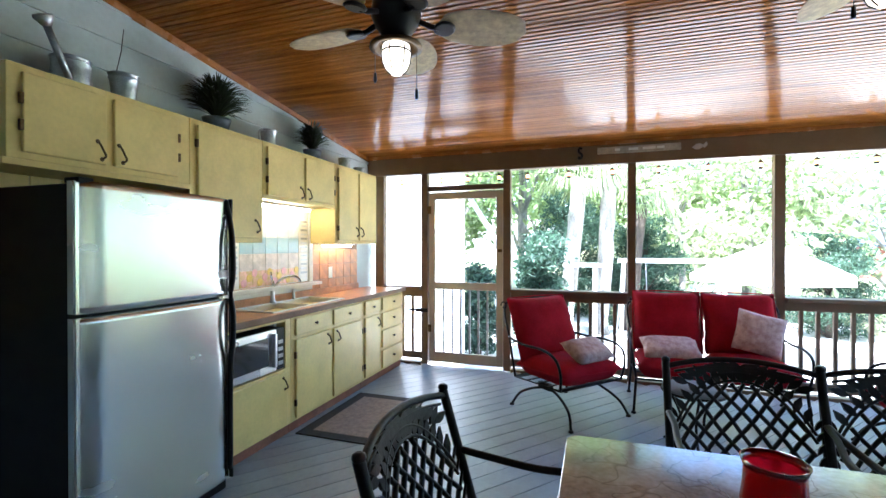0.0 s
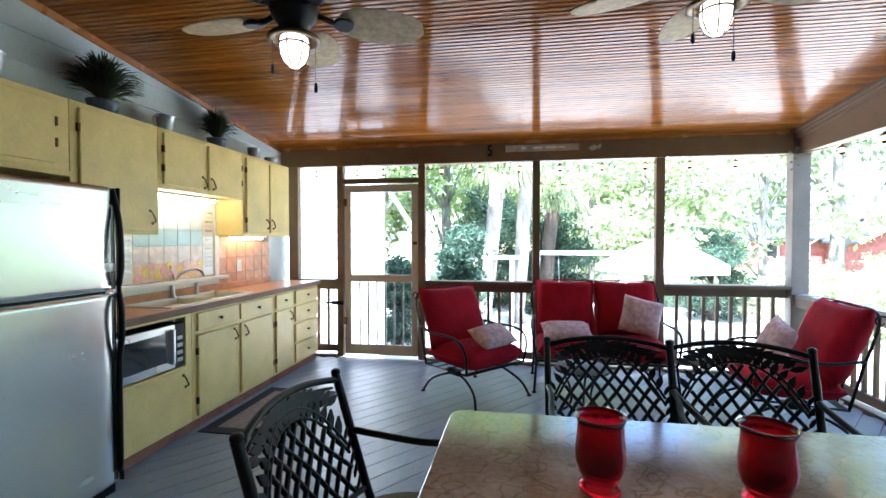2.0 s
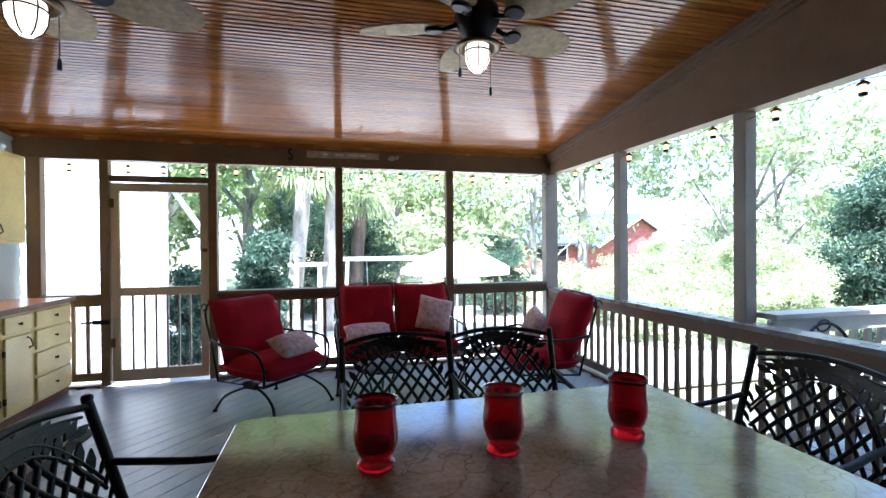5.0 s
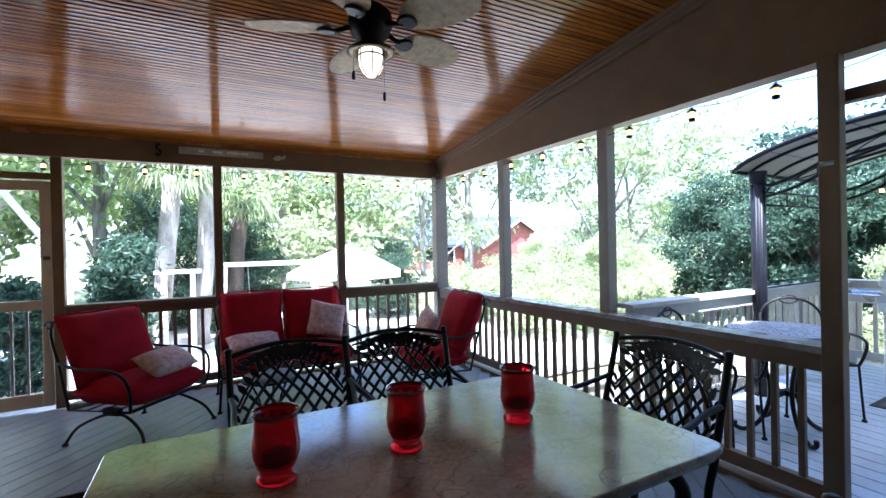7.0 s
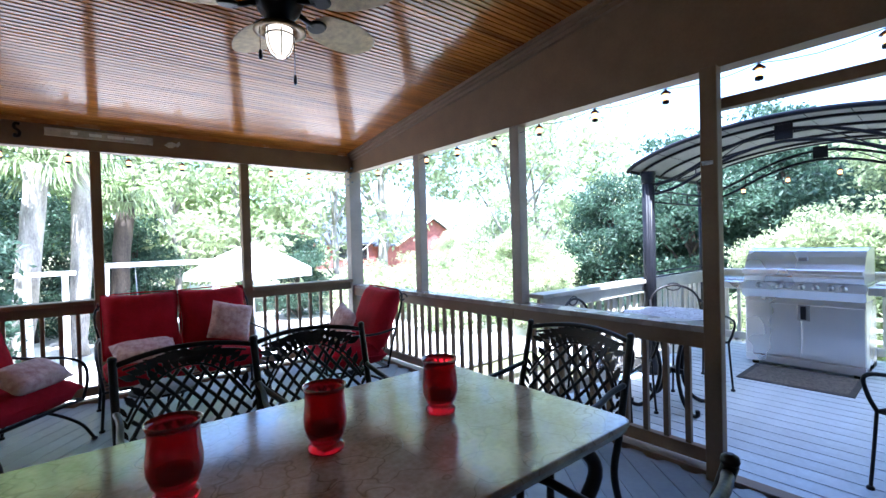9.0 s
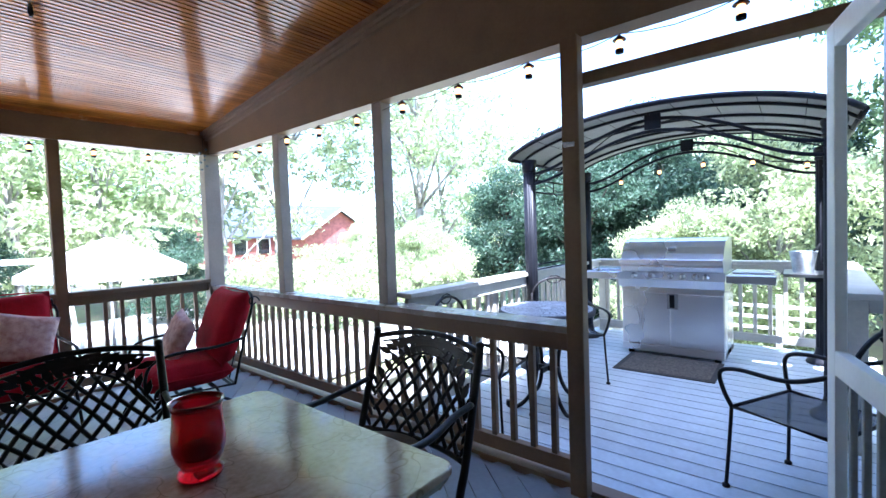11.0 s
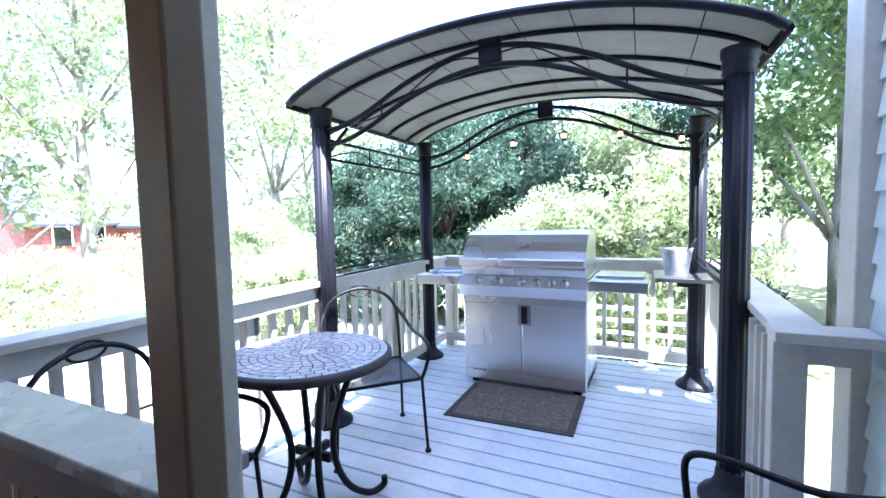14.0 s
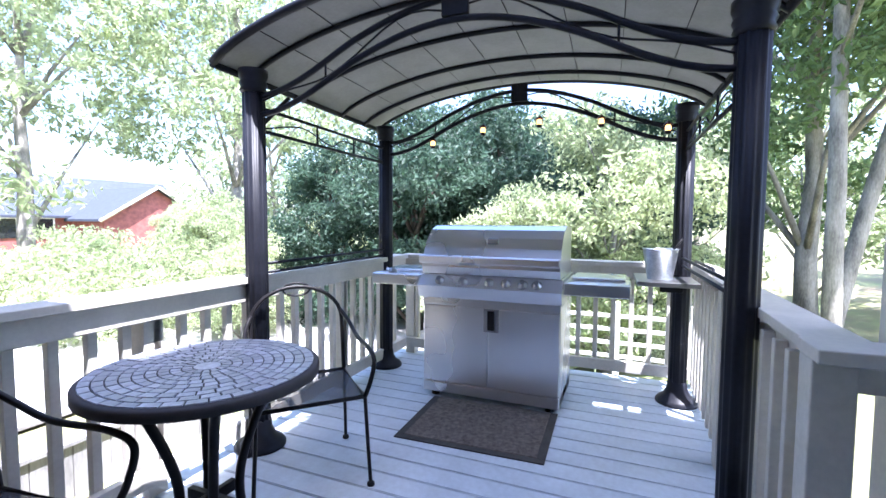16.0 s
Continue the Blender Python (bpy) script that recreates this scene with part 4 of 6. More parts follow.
part("kick_grille", B((FX - 0.09, FX - 0.03, FY0 + 0.01, FY1 - 0.01, 0.0, 0.065)), BLACK, fr)
part("top_hinge", B((FX - 0.10, FX - 0.01, FY0 + 0.01, FY0 + 0.07, 1.661, 1.685)), BLACK, fr)
tw = setting("wall_boards", B(*[(XW + 0.02, XW + 0.034, 1.45 + i * 0.14, 1.585 + i * 0.14, 1.0, 1.745) for i in range(8)], bev=0.004), YELLOW, "yellow painted boards behind the refrigerator", "wall")

# things on top of the wall cabinets
ZT = 2.186


def bucket(m, r0, r1, h, label, name="metal_bucket", cat="bucket"):
    b = thing(name, m, label, cat)
    bm = L([(r0, 0.0), (r0 + 0.004, 0.006), (r0 + (r1 - r0) * 0.5, h * 0.5), (r1, h - 0.008), (r1 + 0.005, h - 0.004), (r1, h), (r1 - 0.006, h - 0.01), (r0 - 0.004, 0.012)], 26, cap=False)
    lathe(bm, [(r0 - 0.003, 0.006), (r0 - 0.005, 0.014)], 26)
    part("pail_body", bm, GALV, b)
    part("rim_band", T([(r1 * 0.985 * math.cos(t), r1 * 0.985 * math.sin(t), h * 0.86) for t in [2 * math.pi * i / 26 for i in range(26)]], 0.004, 5, True), GALV, b)
    return b


wc = bucket(pose(-1.93, 1.97, ZT, 0, 0, 0), 0.085, 0.082, 0.155, "galvanised watering can with a long rose spout on the cabinets", "watering_can", "watering can")
part("spout", T([(0.06, -0.04, 0.02), (0.075, -0.10, 0.13), (0.085, -0.16, 0.25)], 0.016, 10), GALV, wc)
bm = L([(0.016, 0), (0.042, 0.04), (0.040, 0.052), (0.004, 0.056)], 18)
part("rose", bm, GALV, wc).matrix_basis = pose(0.083, -0.15, 0.235, 24, 0, 0)
b1 = bucket(pose(-1.92, 2.23, ZT), 0.052, 0.072, 0.165, "tall tapered galvanised pail with a wire handle")
part("wire_handle", T([(-0.07, 0, 0.16), (-0.02, 0, 0.30), (0.0, 0, 0.42)], 0.0025, 5), IRON, b1)
pt = bucket(pose(-1.92, 3.40, ZT), 0.05, 0.064, 0.145, "galvanised pitcher with a handle on the cabinets", "metal_pitcher", "pitcher")
part("handle", T(smooth_path([(0, -0.055, 0.03), (0, -0.10, 0.05), (0, -0.105, 0.11), (0, -0.06, 0.135)]), 0.007), GALV, pt)
bucket(pose(-1.92, 4.56, ZT), 0.055, 0.062, 0.13, "small galvanised cup on the cabinets", "metal_cup", "cup")
bucket(pose(-1.92, 4.88, ZT), 0.055, 0.066, 0.085, "low galvanised cup on the cabinets", "metal_cup", "cup")


def house_plant(m, rp, hp, n, spread, length, label, seed):
    rng = random.Random(seed)
    p = thing("potted_plant", m, label, "plant", "plants on the cabinets")
    part("pot", L([(rp * 0.75, 0), (rp, hp * 0.8), (rp * 1.06, hp), (rp * 0.9, hp), (rp * 0.85, hp * 0.9)], 22), POT, p)
    bm = bmesh.new()
    for _ in range(n):
        a, out, up = rng.uniform(0, 2 * math.pi), rng.uniform(0.2, 1) * spread, rng.uniform(0.3, 1.0) * length
        w = rng.uniform(0.0022, 0.0048)
        ca, sa = math.cos(a), math.sin(a)
        pts = [(ca * out * s, sa * out * s, hp * 0.9 + up * (1.6 * s - (0.6 + 0.5 * out / spread) * s * s)) for s in (0, 0.3, 0.6, 0.85, 1.0)]
        ww = (w, w * 1.6, w * 1.5, w, w * 0.15)
        sheet(bm, [[(x - sa * k, y + ca * k, z) for (x, y, z), k in zip(pts, [q * s for q in ww])] for s in (-1, 1)])
    part("leaves", bm, PLANT, p)
    return p


house_plant(pose(-1.93, 2.89, ZT), 0.09, 0.10, 800, 0.25, 0.38, "bushy dark grassy plant in a small pot on the cabinets", 3)
house_plant(pose(-1.92, 3.99, ZT), 0.08, 0.10, 560, 0.21, 0.34, "grassy green plant in a slate pot on the cabinets", 5)

# rug before the counter
rg = thing("kitchen_mat", pose(-1.21, 3.72, 0.0), "tan kitchen mat with a dark border on the floor", "mat")
part("field", B((-0.24, 0.24, -0.40, 0.40, 0, 0.010)), KITCHENMAT, rg)
part("border", B((-0.33, -0.24, -0.49, 0.49, 0, 0.009), (0.24, 0.33, -0.49, 0.49, 0, 0.009), (-0.24, 0.24, -0.49, -0.40, 0, 0.009), (-0.24, 0.24, 0.40, 0.49, 0, 0.009), bev=0.002), MATEDGE, rg)


# ---- dining table and chairs ----
dtb = thing("dining_table", pose(1.385, 1.62, 0.0), "rectangular dining table with a polished mottled stone top", "table")
TW, TD, TZ = 1.82, 1.04, 0.705
bm = bmesh.new()


def rounded_rim(w, d, r, n=8):
    """The outline of a rectangle with round corners."""
    out = []
    for k, (sx, sy) in enumerate(((1, 1), (-1, 1), (-1, -1), (1, -1))):
        for q in range(n + 1):
            a = math.pi / 2 * (k + q / n)
            out.append((sx * (w / 2 - r) + r * math.cos(a), sy * (d / 2 - r) + r * math.sin(a)))
    return out


rings = [[bm.verts.new((x, y, z)) for x, y in rounded_rim(TW - 2 * e, TD - 2 * e, 0.05)] for z, e in ((TZ - 0.018, 0.0), (TZ - 0.005, 0.0), (TZ - 0.0015, 0.0015), (TZ, 0.005))]
for A, C in zip(rings, rings[1:]):
    for j in range(len(A)):
        bm.faces.new((A[j], A[(j + 1) % len(A)], C[(j + 1) % len(A)], C[j]))
bm.faces.new(rings[-1])
bm.faces.new(rings[0][::-1])
part("tabletop", bm, STONE, dtb)
# rough chiselled edge below the polished face
chisel = random.Random(8)
bm = bmesh.new()
rim = rounded_rim(TW, TD, 0.05, 30)
NR = len(rim)
loops = [[bm.verts.new((x * s * (1 + chisel.uniform(-0.004, 0.003)), y * s * (1 + chisel.uniform(-0.006, 0.004)), z + chisel.uniform(-0.002, 0.001))) for x, y in rim] for z, s in ((TZ - 0.018, 0.992), (TZ - 0.032, 0.988), (TZ - 0.046, 0.975))]
for A, C in zip(loops, loops[1:]):
    for j in range(NR):
        bm.faces.new((A[j], A[(j + 1) % NR], C[(j + 1) % NR], C[j]))
bm.faces.new(loops[0])
bm.faces.new(loops[2][::-1])
part("stone_edge", bm, STONEEDGE, dtb, "rough chiselled stone edge")
part("apron", B((-TW / 2 + 0.09, TW / 2 - 0.09, -TD / 2 + 0.09, TD / 2 - 0.09, TZ - 0.11, TZ - 0.047), bev=0.01), BRONZE, dtb)
for sx in (-1, 1):
    for sy in (-1, 1):
        part("leg", T(smooth_path([(sx * (TW / 2 - 0.13), sy * (TD / 2 - 0.13), TZ - 0.10), (sx * (TW / 2 - 0.10), sy * (TD / 2 - 0.10), 0.5), (sx * (TW / 2 - 0.17), sy * (TD / 2 - 0.17), 0.22), (sx * (TW / 2 - 0.08), sy * (TD / 2 - 0.08), 0.012)]), 0.026, 10), BRONZE, dtb)
# crack lines in the stone
vein = random.Random(4)
for k in range(7):
    x, y, a = vein.uniform(-0.75, 0.75), vein.uniform(-0.42, 0.42), vein.uniform(0, 6.28)
    pts = [(x, y, TZ + 0.0002)]
    for s in range(9):
        a += vein.uniform(-0.7, 0.7)
        x, y = x + 0.035 * math.cos(a), y + 0.035 * math.sin(a)
        if abs(x) > TW / 2 - 0.03 or abs(y) > TD / 2 - 0.03:
            break
        pts.append((x, y, TZ + 0.0002))
    if len(pts) > 3:
        part("vein", T(pts, 0.0009, 4), STONEEDGE, dtb, "dark crack in the stone")


def leaf_shape(bm, c, u, w, r, k, t=0.005):
    """A flat cast leaf about c, along u, with breadth along w."""
    c, u, w = Vector(c), Vector(u), Vector(w)
    n = u.cross(w).normalized() * t
    ring = []
    for s in (-1, 1):
        ring.append([bm.verts.new(c + u * r * p + w * k * q + n * s) for p, q in ((-1, 0), (-0.4, 0.8), (0.2, 0.9), (1, 0), (0.2, -0.9), (-0.4, -0.8))])
    bm.faces.new(ring[0][::-1])
    bm.faces.new(ring[1])
    for j in range(6):
        bm.faces.new((ring[0][j], ring[0][(j + 1) % 6], ring[1][(j + 1) % 6], ring[1][j]))


def dining_chair(m):
    """A cast aluminium armchair with a lattice back; it faces local -y."""
    c = thing("dining_chair", m, "dark cast aluminium dining armchair with a lattice and leaf back", "chair", "chairs round the dining table")
    hw, z0, z1 = 0.298, 0.44, 0.845

    def at(u, v):
        """A place on the curved back: u across, v up, both from 0 to 1."""
        x = (2 * u - 1) * hw
        return Vector((x, 0.235 + 0.12 * v + 0.055 * (1 - (2 * u - 1) ** 2), z0 + (z1 - z0) * v + 0.036 * v * (1 - (2 * u - 1) ** 2)))
    for s in (0, 1):
        p = [at(s, 0) - Vector((0, 0.03, 0.46 - 0.012)) + Vector(((2 * s - 1) * 0.02, 0.05, 0)), at(s, -0.45), at(s, 0), at(s, 0.5), at(s, 1.0), at(s, 1.06)]
        po = part("back_post", T(smooth_path(p), 0.017, 10), BRONZE, c)
        part("finial", L([(0.016, 0), (0.019, 0.008), (0.017, 0.018), (0.007, 0.024)], 14, at(s, 1.05)), BRONZE, po)
    for v, r in ((1.0, 0.013), (0.0, 0.012)):
        part("back_rail", T([at(i / 14, v) for i in range(15)], r, 8), BRONZE, c)
    part("inner_rail", T([at(0.06 + 0.88 * i / 14, 0.93 - 0.0 * i) for i in range(15)], 0.006, 6), BRONZE, c)
    bm = bmesh.new()

    def arch(u):
        """The curved upper edge of the lattice."""
        return 0.80 - 0.62 * abs(2 * u - 1) ** 2.4

    def inside(u, v):
        return 0.07 < u < 0.93 and 0.0 <= v < arch(u)
    for sgn in (-1, 1):
        for k in range(-9, 17):
            run = []
            for i in range(41):
                v = i / 40
                u = 0.5 + sgn * ((v - 0.42) * 0.60) + (k - 3.5) * 0.118 + 0.014 * math.sin(v * 9 + k)
                if inside(u, v):
                    run.append(at(u, v))
                else:
                    if len(run) > 2:
                        tube(bm, run[::3] + [run[-1]], 0.0096, 6)
                    run = []
            if len(run) > 2:
                tube(bm, run[::3] + [run[-1]], 0.0096, 6)
    for q in (0.0, 0.075):
        tube(bm, [at(0.06 + 0.88 * i / 24, min(0.95, arch(0.06 + 0.88 * i / 24) + q)) for i in range(25)], 0.0065, 6)
    part("lattice", bm, BRONZE, c)
    bm = bmesh.new()
    leaf_rng = random.Random(5)
    for i in range(34):
        u = 0.07 + 0.86 * (i // 2 + 0.5) / 17
        side = 1 if u > 0.5 else -1
        low, high = arch(u) + 0.03, 0.97
        v = low + (high - low) * (0.25 if i % 2 else 0.72)
        across = (at(u + 0.02, v) - at(u, v)).normalized()
        up = (at(u, v + 0.02) - at(u, v)).normalized()
        a = math.pi / 2 - side * (0.55 if i % 2 else 1.05) + leaf_rng.uniform(-0.2, 0.2)
        uu = across * math.cos(a) + up * math.sin(a)
        leaf_shape(bm, at(u, v), uu, uu.cross(across.cross(up)).normalized(), 0.044, 0.017, 0.005)
    for su in (-1, 1):
        for k in range(5):
            v = 0.08 + 0.11 * k
            p = at(0.5 + su * 0.455, v)
            leaf_shape(bm, p, Vector((su * 0.45, 0.0, 0.9)).normalized(), Vector((0.9, 0.0, -su * 0.45)).normalized(), 0.030, 0.010, 0.004)
    part("leaf_border", bm, BRONZE, c)
    bm = bmesh.new()
    lathe(bm, [(0.02, 0.405), (0.235, 0.405), (0.262, 0.418), (0.262, 0.432), (0.235, 0.44), (0.02, 0.436)], 32)
    for v in bm.verts:
        v.co.x *= 1.02
        v.co.y *= 0.95
    part("seat", bm, BRONZE, c)
    bm = bmesh.new()
    lathe(bm, [(0.02, 0.441), (0.225, 0.442), (0.242, 0.458), (0.225, 0.482), (0.02, 0.490)], 32)
    part("seat_pad", bm, SEATPAD, c, "tan seat pad")
    for s in (-1, 1):
        part("front_leg", T(smooth_path([(s * 0.215, -0.18, 0.42), (s * 0.24, -0.22, 0.28), (s * 0.225, -0.20, 0.12), (s * 0.25, -0.25, 0.012)]), 0.016, 8), BRONZE, c)
        part("arm", T(smooth_path([(s * 0.298, 0.292, 0.655), (s * 0.295, 0.18, 0.645), (s * 0.31, 0.02, 0.625), (s * 0.31, -0.14, 0.63), (s * 0.30, -0.215, 0.615), (s * 0.285, -0.215, 0.55), (s * 0.23, -0.15, 0.44)]), 0.0135, 8), BRONZE, c)
    return c


SEATPAD = material("tan chair pad cloth", (0.12, 0.09, 0.055), 0.9, vary=0.2, bump=0.4, bump_scale=300)
dc = dining_chair(facing(1.195, 2.37, 0.0, 0.04, -1.0))
copy_thing(dc, facing(1.74, 2.36, 0.0, -0.12, -0.99))
copy_thing(dc, facing(2.455, 1.685, 0.0, -1.0, -0.03))
copy_thing(dc, facing(0.39, 1.69, 0.0, 1.0, -0.03))
copy_thing(dc, facing(1.535, 1.005, 0.0, 0.0, 1.0))

# red glass hurricanes
GL = [(0.042, 0.0), (0.056, 0.004), (0.057, 0.016), (0.047, 0.027), (0.046, 0.033), (0.057, 0.05), (0.066, 0.08), (0.067, 0.11), (0.062, 0.15), (0.061, 0.185), (0.068, 0.205)]
gi = [(r - 0.0035, z) for r, z in GL[::-1] if z > 0.045] + [(0.002, 0.046)]


def hurricane(m):
    h = thing("candle_glass", m, "ruby red glass candle holder on the stone tabletop", "candle holder", "red candle glasses")
    bm = bmesh.new()
    lathe(bm, GL + gi, 40, cap=False)
    bm.faces.new([v for v in bm.verts if abs(v.co.z) < 1e-5][::-1])
    part("glass", bm, REDGLASS, h)
    part("candle", L([(0.040, 0.048), (0.042, 0.085), (0.006, 0.088)], 20), CANDLE, h)
    return h


CANDLE = material("dark red candle wax", (0.16, 0.01, 0.012), 0.5)
hu = hurricane(pose(0.96, 1.625, TZ + 0.001))
copy_thing(hu, pose(1.372, 1.625, TZ + 0.001))
copy_thing(hu, pose(1.835, 1.625, TZ + 0.001))


# ---- red cushioned seats ----
def spring_chair(m, label, width=0.62, name="spring_armchair", cushions=1):
    """A black iron spring chair with red cushions; it faces local -y."""
    c = thing(name, m, label, "armchair" if cushions == 1 else "loveseat", "red cushioned porch seats")
    hw = width / 2
    sw = (width - 0.02) / cushions
    for k in range(cushions):
        x = -hw + 0.01 + sw * (k + 0.5)
        bm = bmesh.new()
        pillow(bm, sw - 0.01, 0.58, 0.18, 12, 0.24)
        s = part("seat_cushion", bm, RED, c)
        s.matrix_basis = pose(x, -0.02, 0.375, 90, 0, 0)
        part("piping", T([((sw / 2 - 0.008) * a, 0.276 * b, 0.0) for a, b in ((-1, -1), (0, -1.02), (1, -1), (1.01, 0), (1, 1), (0, 1.02), (-1, 1), (-1.01, 0))], 0.006, 6, True), RED, s).matrix_basis = pose(0, 0, 0, 90, 0, 0)
        bm = bmesh.new()
        pillow(bm, sw + (0.02 if cushions == 1 else -0.01), 0.56, 0.20, 12, 0.42 if cushions == 1 else 0.28)
        b = part("back_cushion", bm, RED, c)
        b.matrix_basis = pose(x, 0.285, 0.67 if cushions == 1 else 0.70, -21, 0, 0)
        part("piping", T([((sw / 2 - 0.008) * a, 0.0, 0.283 * q) for a, q in ((-1, -1), (0, -1.02), (1, -1), (1.01, 0), (1, 1), (0, 1.02), (-1, 1), (-1.01, 0))], 0.006, 6, True), RED, b)
    part("seat_frame", T([(-hw, -0.28, 0.285), (hw, -0.28, 0.285), (hw, 0.26, 0.27), (-hw, 0.26, 0.27)], 0.010, 8, True), IRON, c)
    part("seat_slats", B(*[(-hw + 0.02, hw - 0.02, -0.22 + 0.11 * k, -0.20 + 0.11 * k, 0.268, 0.274) for k in range(5)], bev=0.0), IRON, c)
    part("back_frame", T(smooth_path([(-hw, 0.26, 0.27), (-hw, 0.33, 0.55), (-hw + 0.02, 0.42, 0.88), (0, 0.44, 0.92), (hw - 0.02, 0.42, 0.88), (hw, 0.33, 0.55), (hw, 0.26, 0.27)]), 0.010), IRON, c)
    for k in range(3 * cushions):
        x = -hw + width * (k + 1) / (3 * cushions + 1)
        part("back_bar", T([(x, 0.27, 0.27), (x, 0.43, 0.90)], 0.006, 6), IRON, c)
    for s in (-1, 1):
        part("arm", T(smooth_path([(s * hw, 0.35, 0.60), (s * (hw + 0.03), 0.15, 0.575), (s * (hw + 0.035), -0.12, 0.575), (s * (hw + 0.035), -0.26, 0.53), (s * (hw + 0.02), -0.30, 0.42), (s * hw, -0.28, 0.285)]), 0.011), IRON, c)
        part("scroll", T([(s * hw, 0.42 + 0.045 * math.cos(t) * (1 - t / 9), 0.86 + 0.045 * math.sin(t) * (1 - t / 9)) for t in [0.35 * i for i in range(18)]], 0.006, 6), IRON, c)
        if cushions == 1:
            part("leg", T(smooth_path([(s * (hw - 0.02), -0.37, 0.012), (s * (hw - 0.06), -0.30, 0.13), (s * (hw - 0.10), -0.12, 0.215), (s * (hw - 0.10), 0.05, 0.215), (s * (hw - 0.06), 0.25, 0.13), (s * (hw - 0.02), 0.33, 0.012)]), 0.011), IRON, c)
            for y in (-0.37, 0.33):
                part("foot", L([(0.02, 0), (0.02, 0.012), (0.01, 0.02)], 12, (s * (hw - 0.02), y, 0)), IRON, c)
            part("spring_plate", B((s * (hw - 0.10) - 0.02, s * (hw - 0.10) + 0.02, -0.08, 0.06, 0.215, 0.268)), IRON, c)
        else:
            for y in (-0.27, 0.25):
                part("leg", T(smooth_path([(s * hw, y, 0.28), (s * (hw + 0.01), y * 1.05, 0.15), (s * (hw + 0.02), y * 1.12, 0.012)]), 0.011), IRON, c)
                part("foot", L([(0.02, 0), (0.02, 0.012), (0.01, 0.02)], 12, (s * (hw + 0.02), y * 1.12, 0)), IRON, c)
    return c


def throw_pillow(m, w, h, label):
    p = thing("throw_pillow", m, label, "pillow", "floral throw pillows")
    bm = bmesh.new()
    pillow(bm, w, h, 0.13, 10, 0.5)
    part("cover", bm, FLORAL, p)
    part("button", L([(0.014, -0.068), (0.012, -0.060)], 12), FLORAL, p).matrix_basis = pose(0, 0, 0, 90, 0, 0)
    return p


ch1 = spring_chair(facing(0.34, 4.40, 0.0, 0.75, -0.66), "black iron spring armchair with faded red cushions", 0.69)
copy_thing(ch1, facing(2.66, 4.05, 0.0, -0.98, 0.14))
ls = spring_chair(facing(1.50, 4.80, 0.0, 0.0, -1.0), "black iron loveseat with plump faded red cushions", 1.20, "loveseat", 2)
throw_pillow(facing(0.46, 4.29, 0.54, 0.74, -0.67) @ pose(0.06, -0.02, 0, -62, 0, 4), 0.42, 0.26, "pale floral pillow lying on a red armchair")
throw_pillow(facing(1.19, 4.70, 0.52, 0.1, -1.0) @ pose(0, 0.02, 0, -66, 0, 0), 0.46, 0.28, "pale floral pillow lying on the loveseat")
throw_pillow(facing(1.88, 4.85, 0.64, -0.1, -1.0) @ pose(0, 0, 0.02, -24, 14, 0), 0.36, 0.36, "pale buttoned floral pillow leaning on the loveseat")
throw_pillow(facing(2.62, 4.15, 0.60, -0.98, 0.14) @ pose(0.0, 0.04, 0.0, -24, 12, 0), 0.36, 0.36, "pale floral pillow leaning in a red armchair")

# small glass side table before the loveseat
st = thing("side_table", pose(1.22, 3.92, 0.0), "small black iron side table with a pale top", "table")
part("tabletop", L([(0.19, 0.40), (0.20, 0.406), (0.20, 0.418), (0.02, 0.42)], 32), CANVAS, st)
part("ring", T([(0.2 * math.cos(t), 0.2 * math.sin(t), 0.396) for t in [2 * math.pi * i / 30 for i in range(30)]], 0.009, 6, True), IRON, st)
for k in range(3):
    a = radians(30 + 120 * k)
    part("leg", T(smooth_path([(0.18 * math.cos(a), 0.18 * math.sin(a), 0.39), (0.09 * math.cos(a), 0.09 * math.sin(a), 0.22), (0.10 * math.cos(a), 0.10 * math.sin(a), 0.10), (0.20 * math.cos(a), 0.20 * math.sin(a), 0.012)]), 0.009, 8), IRON, st)


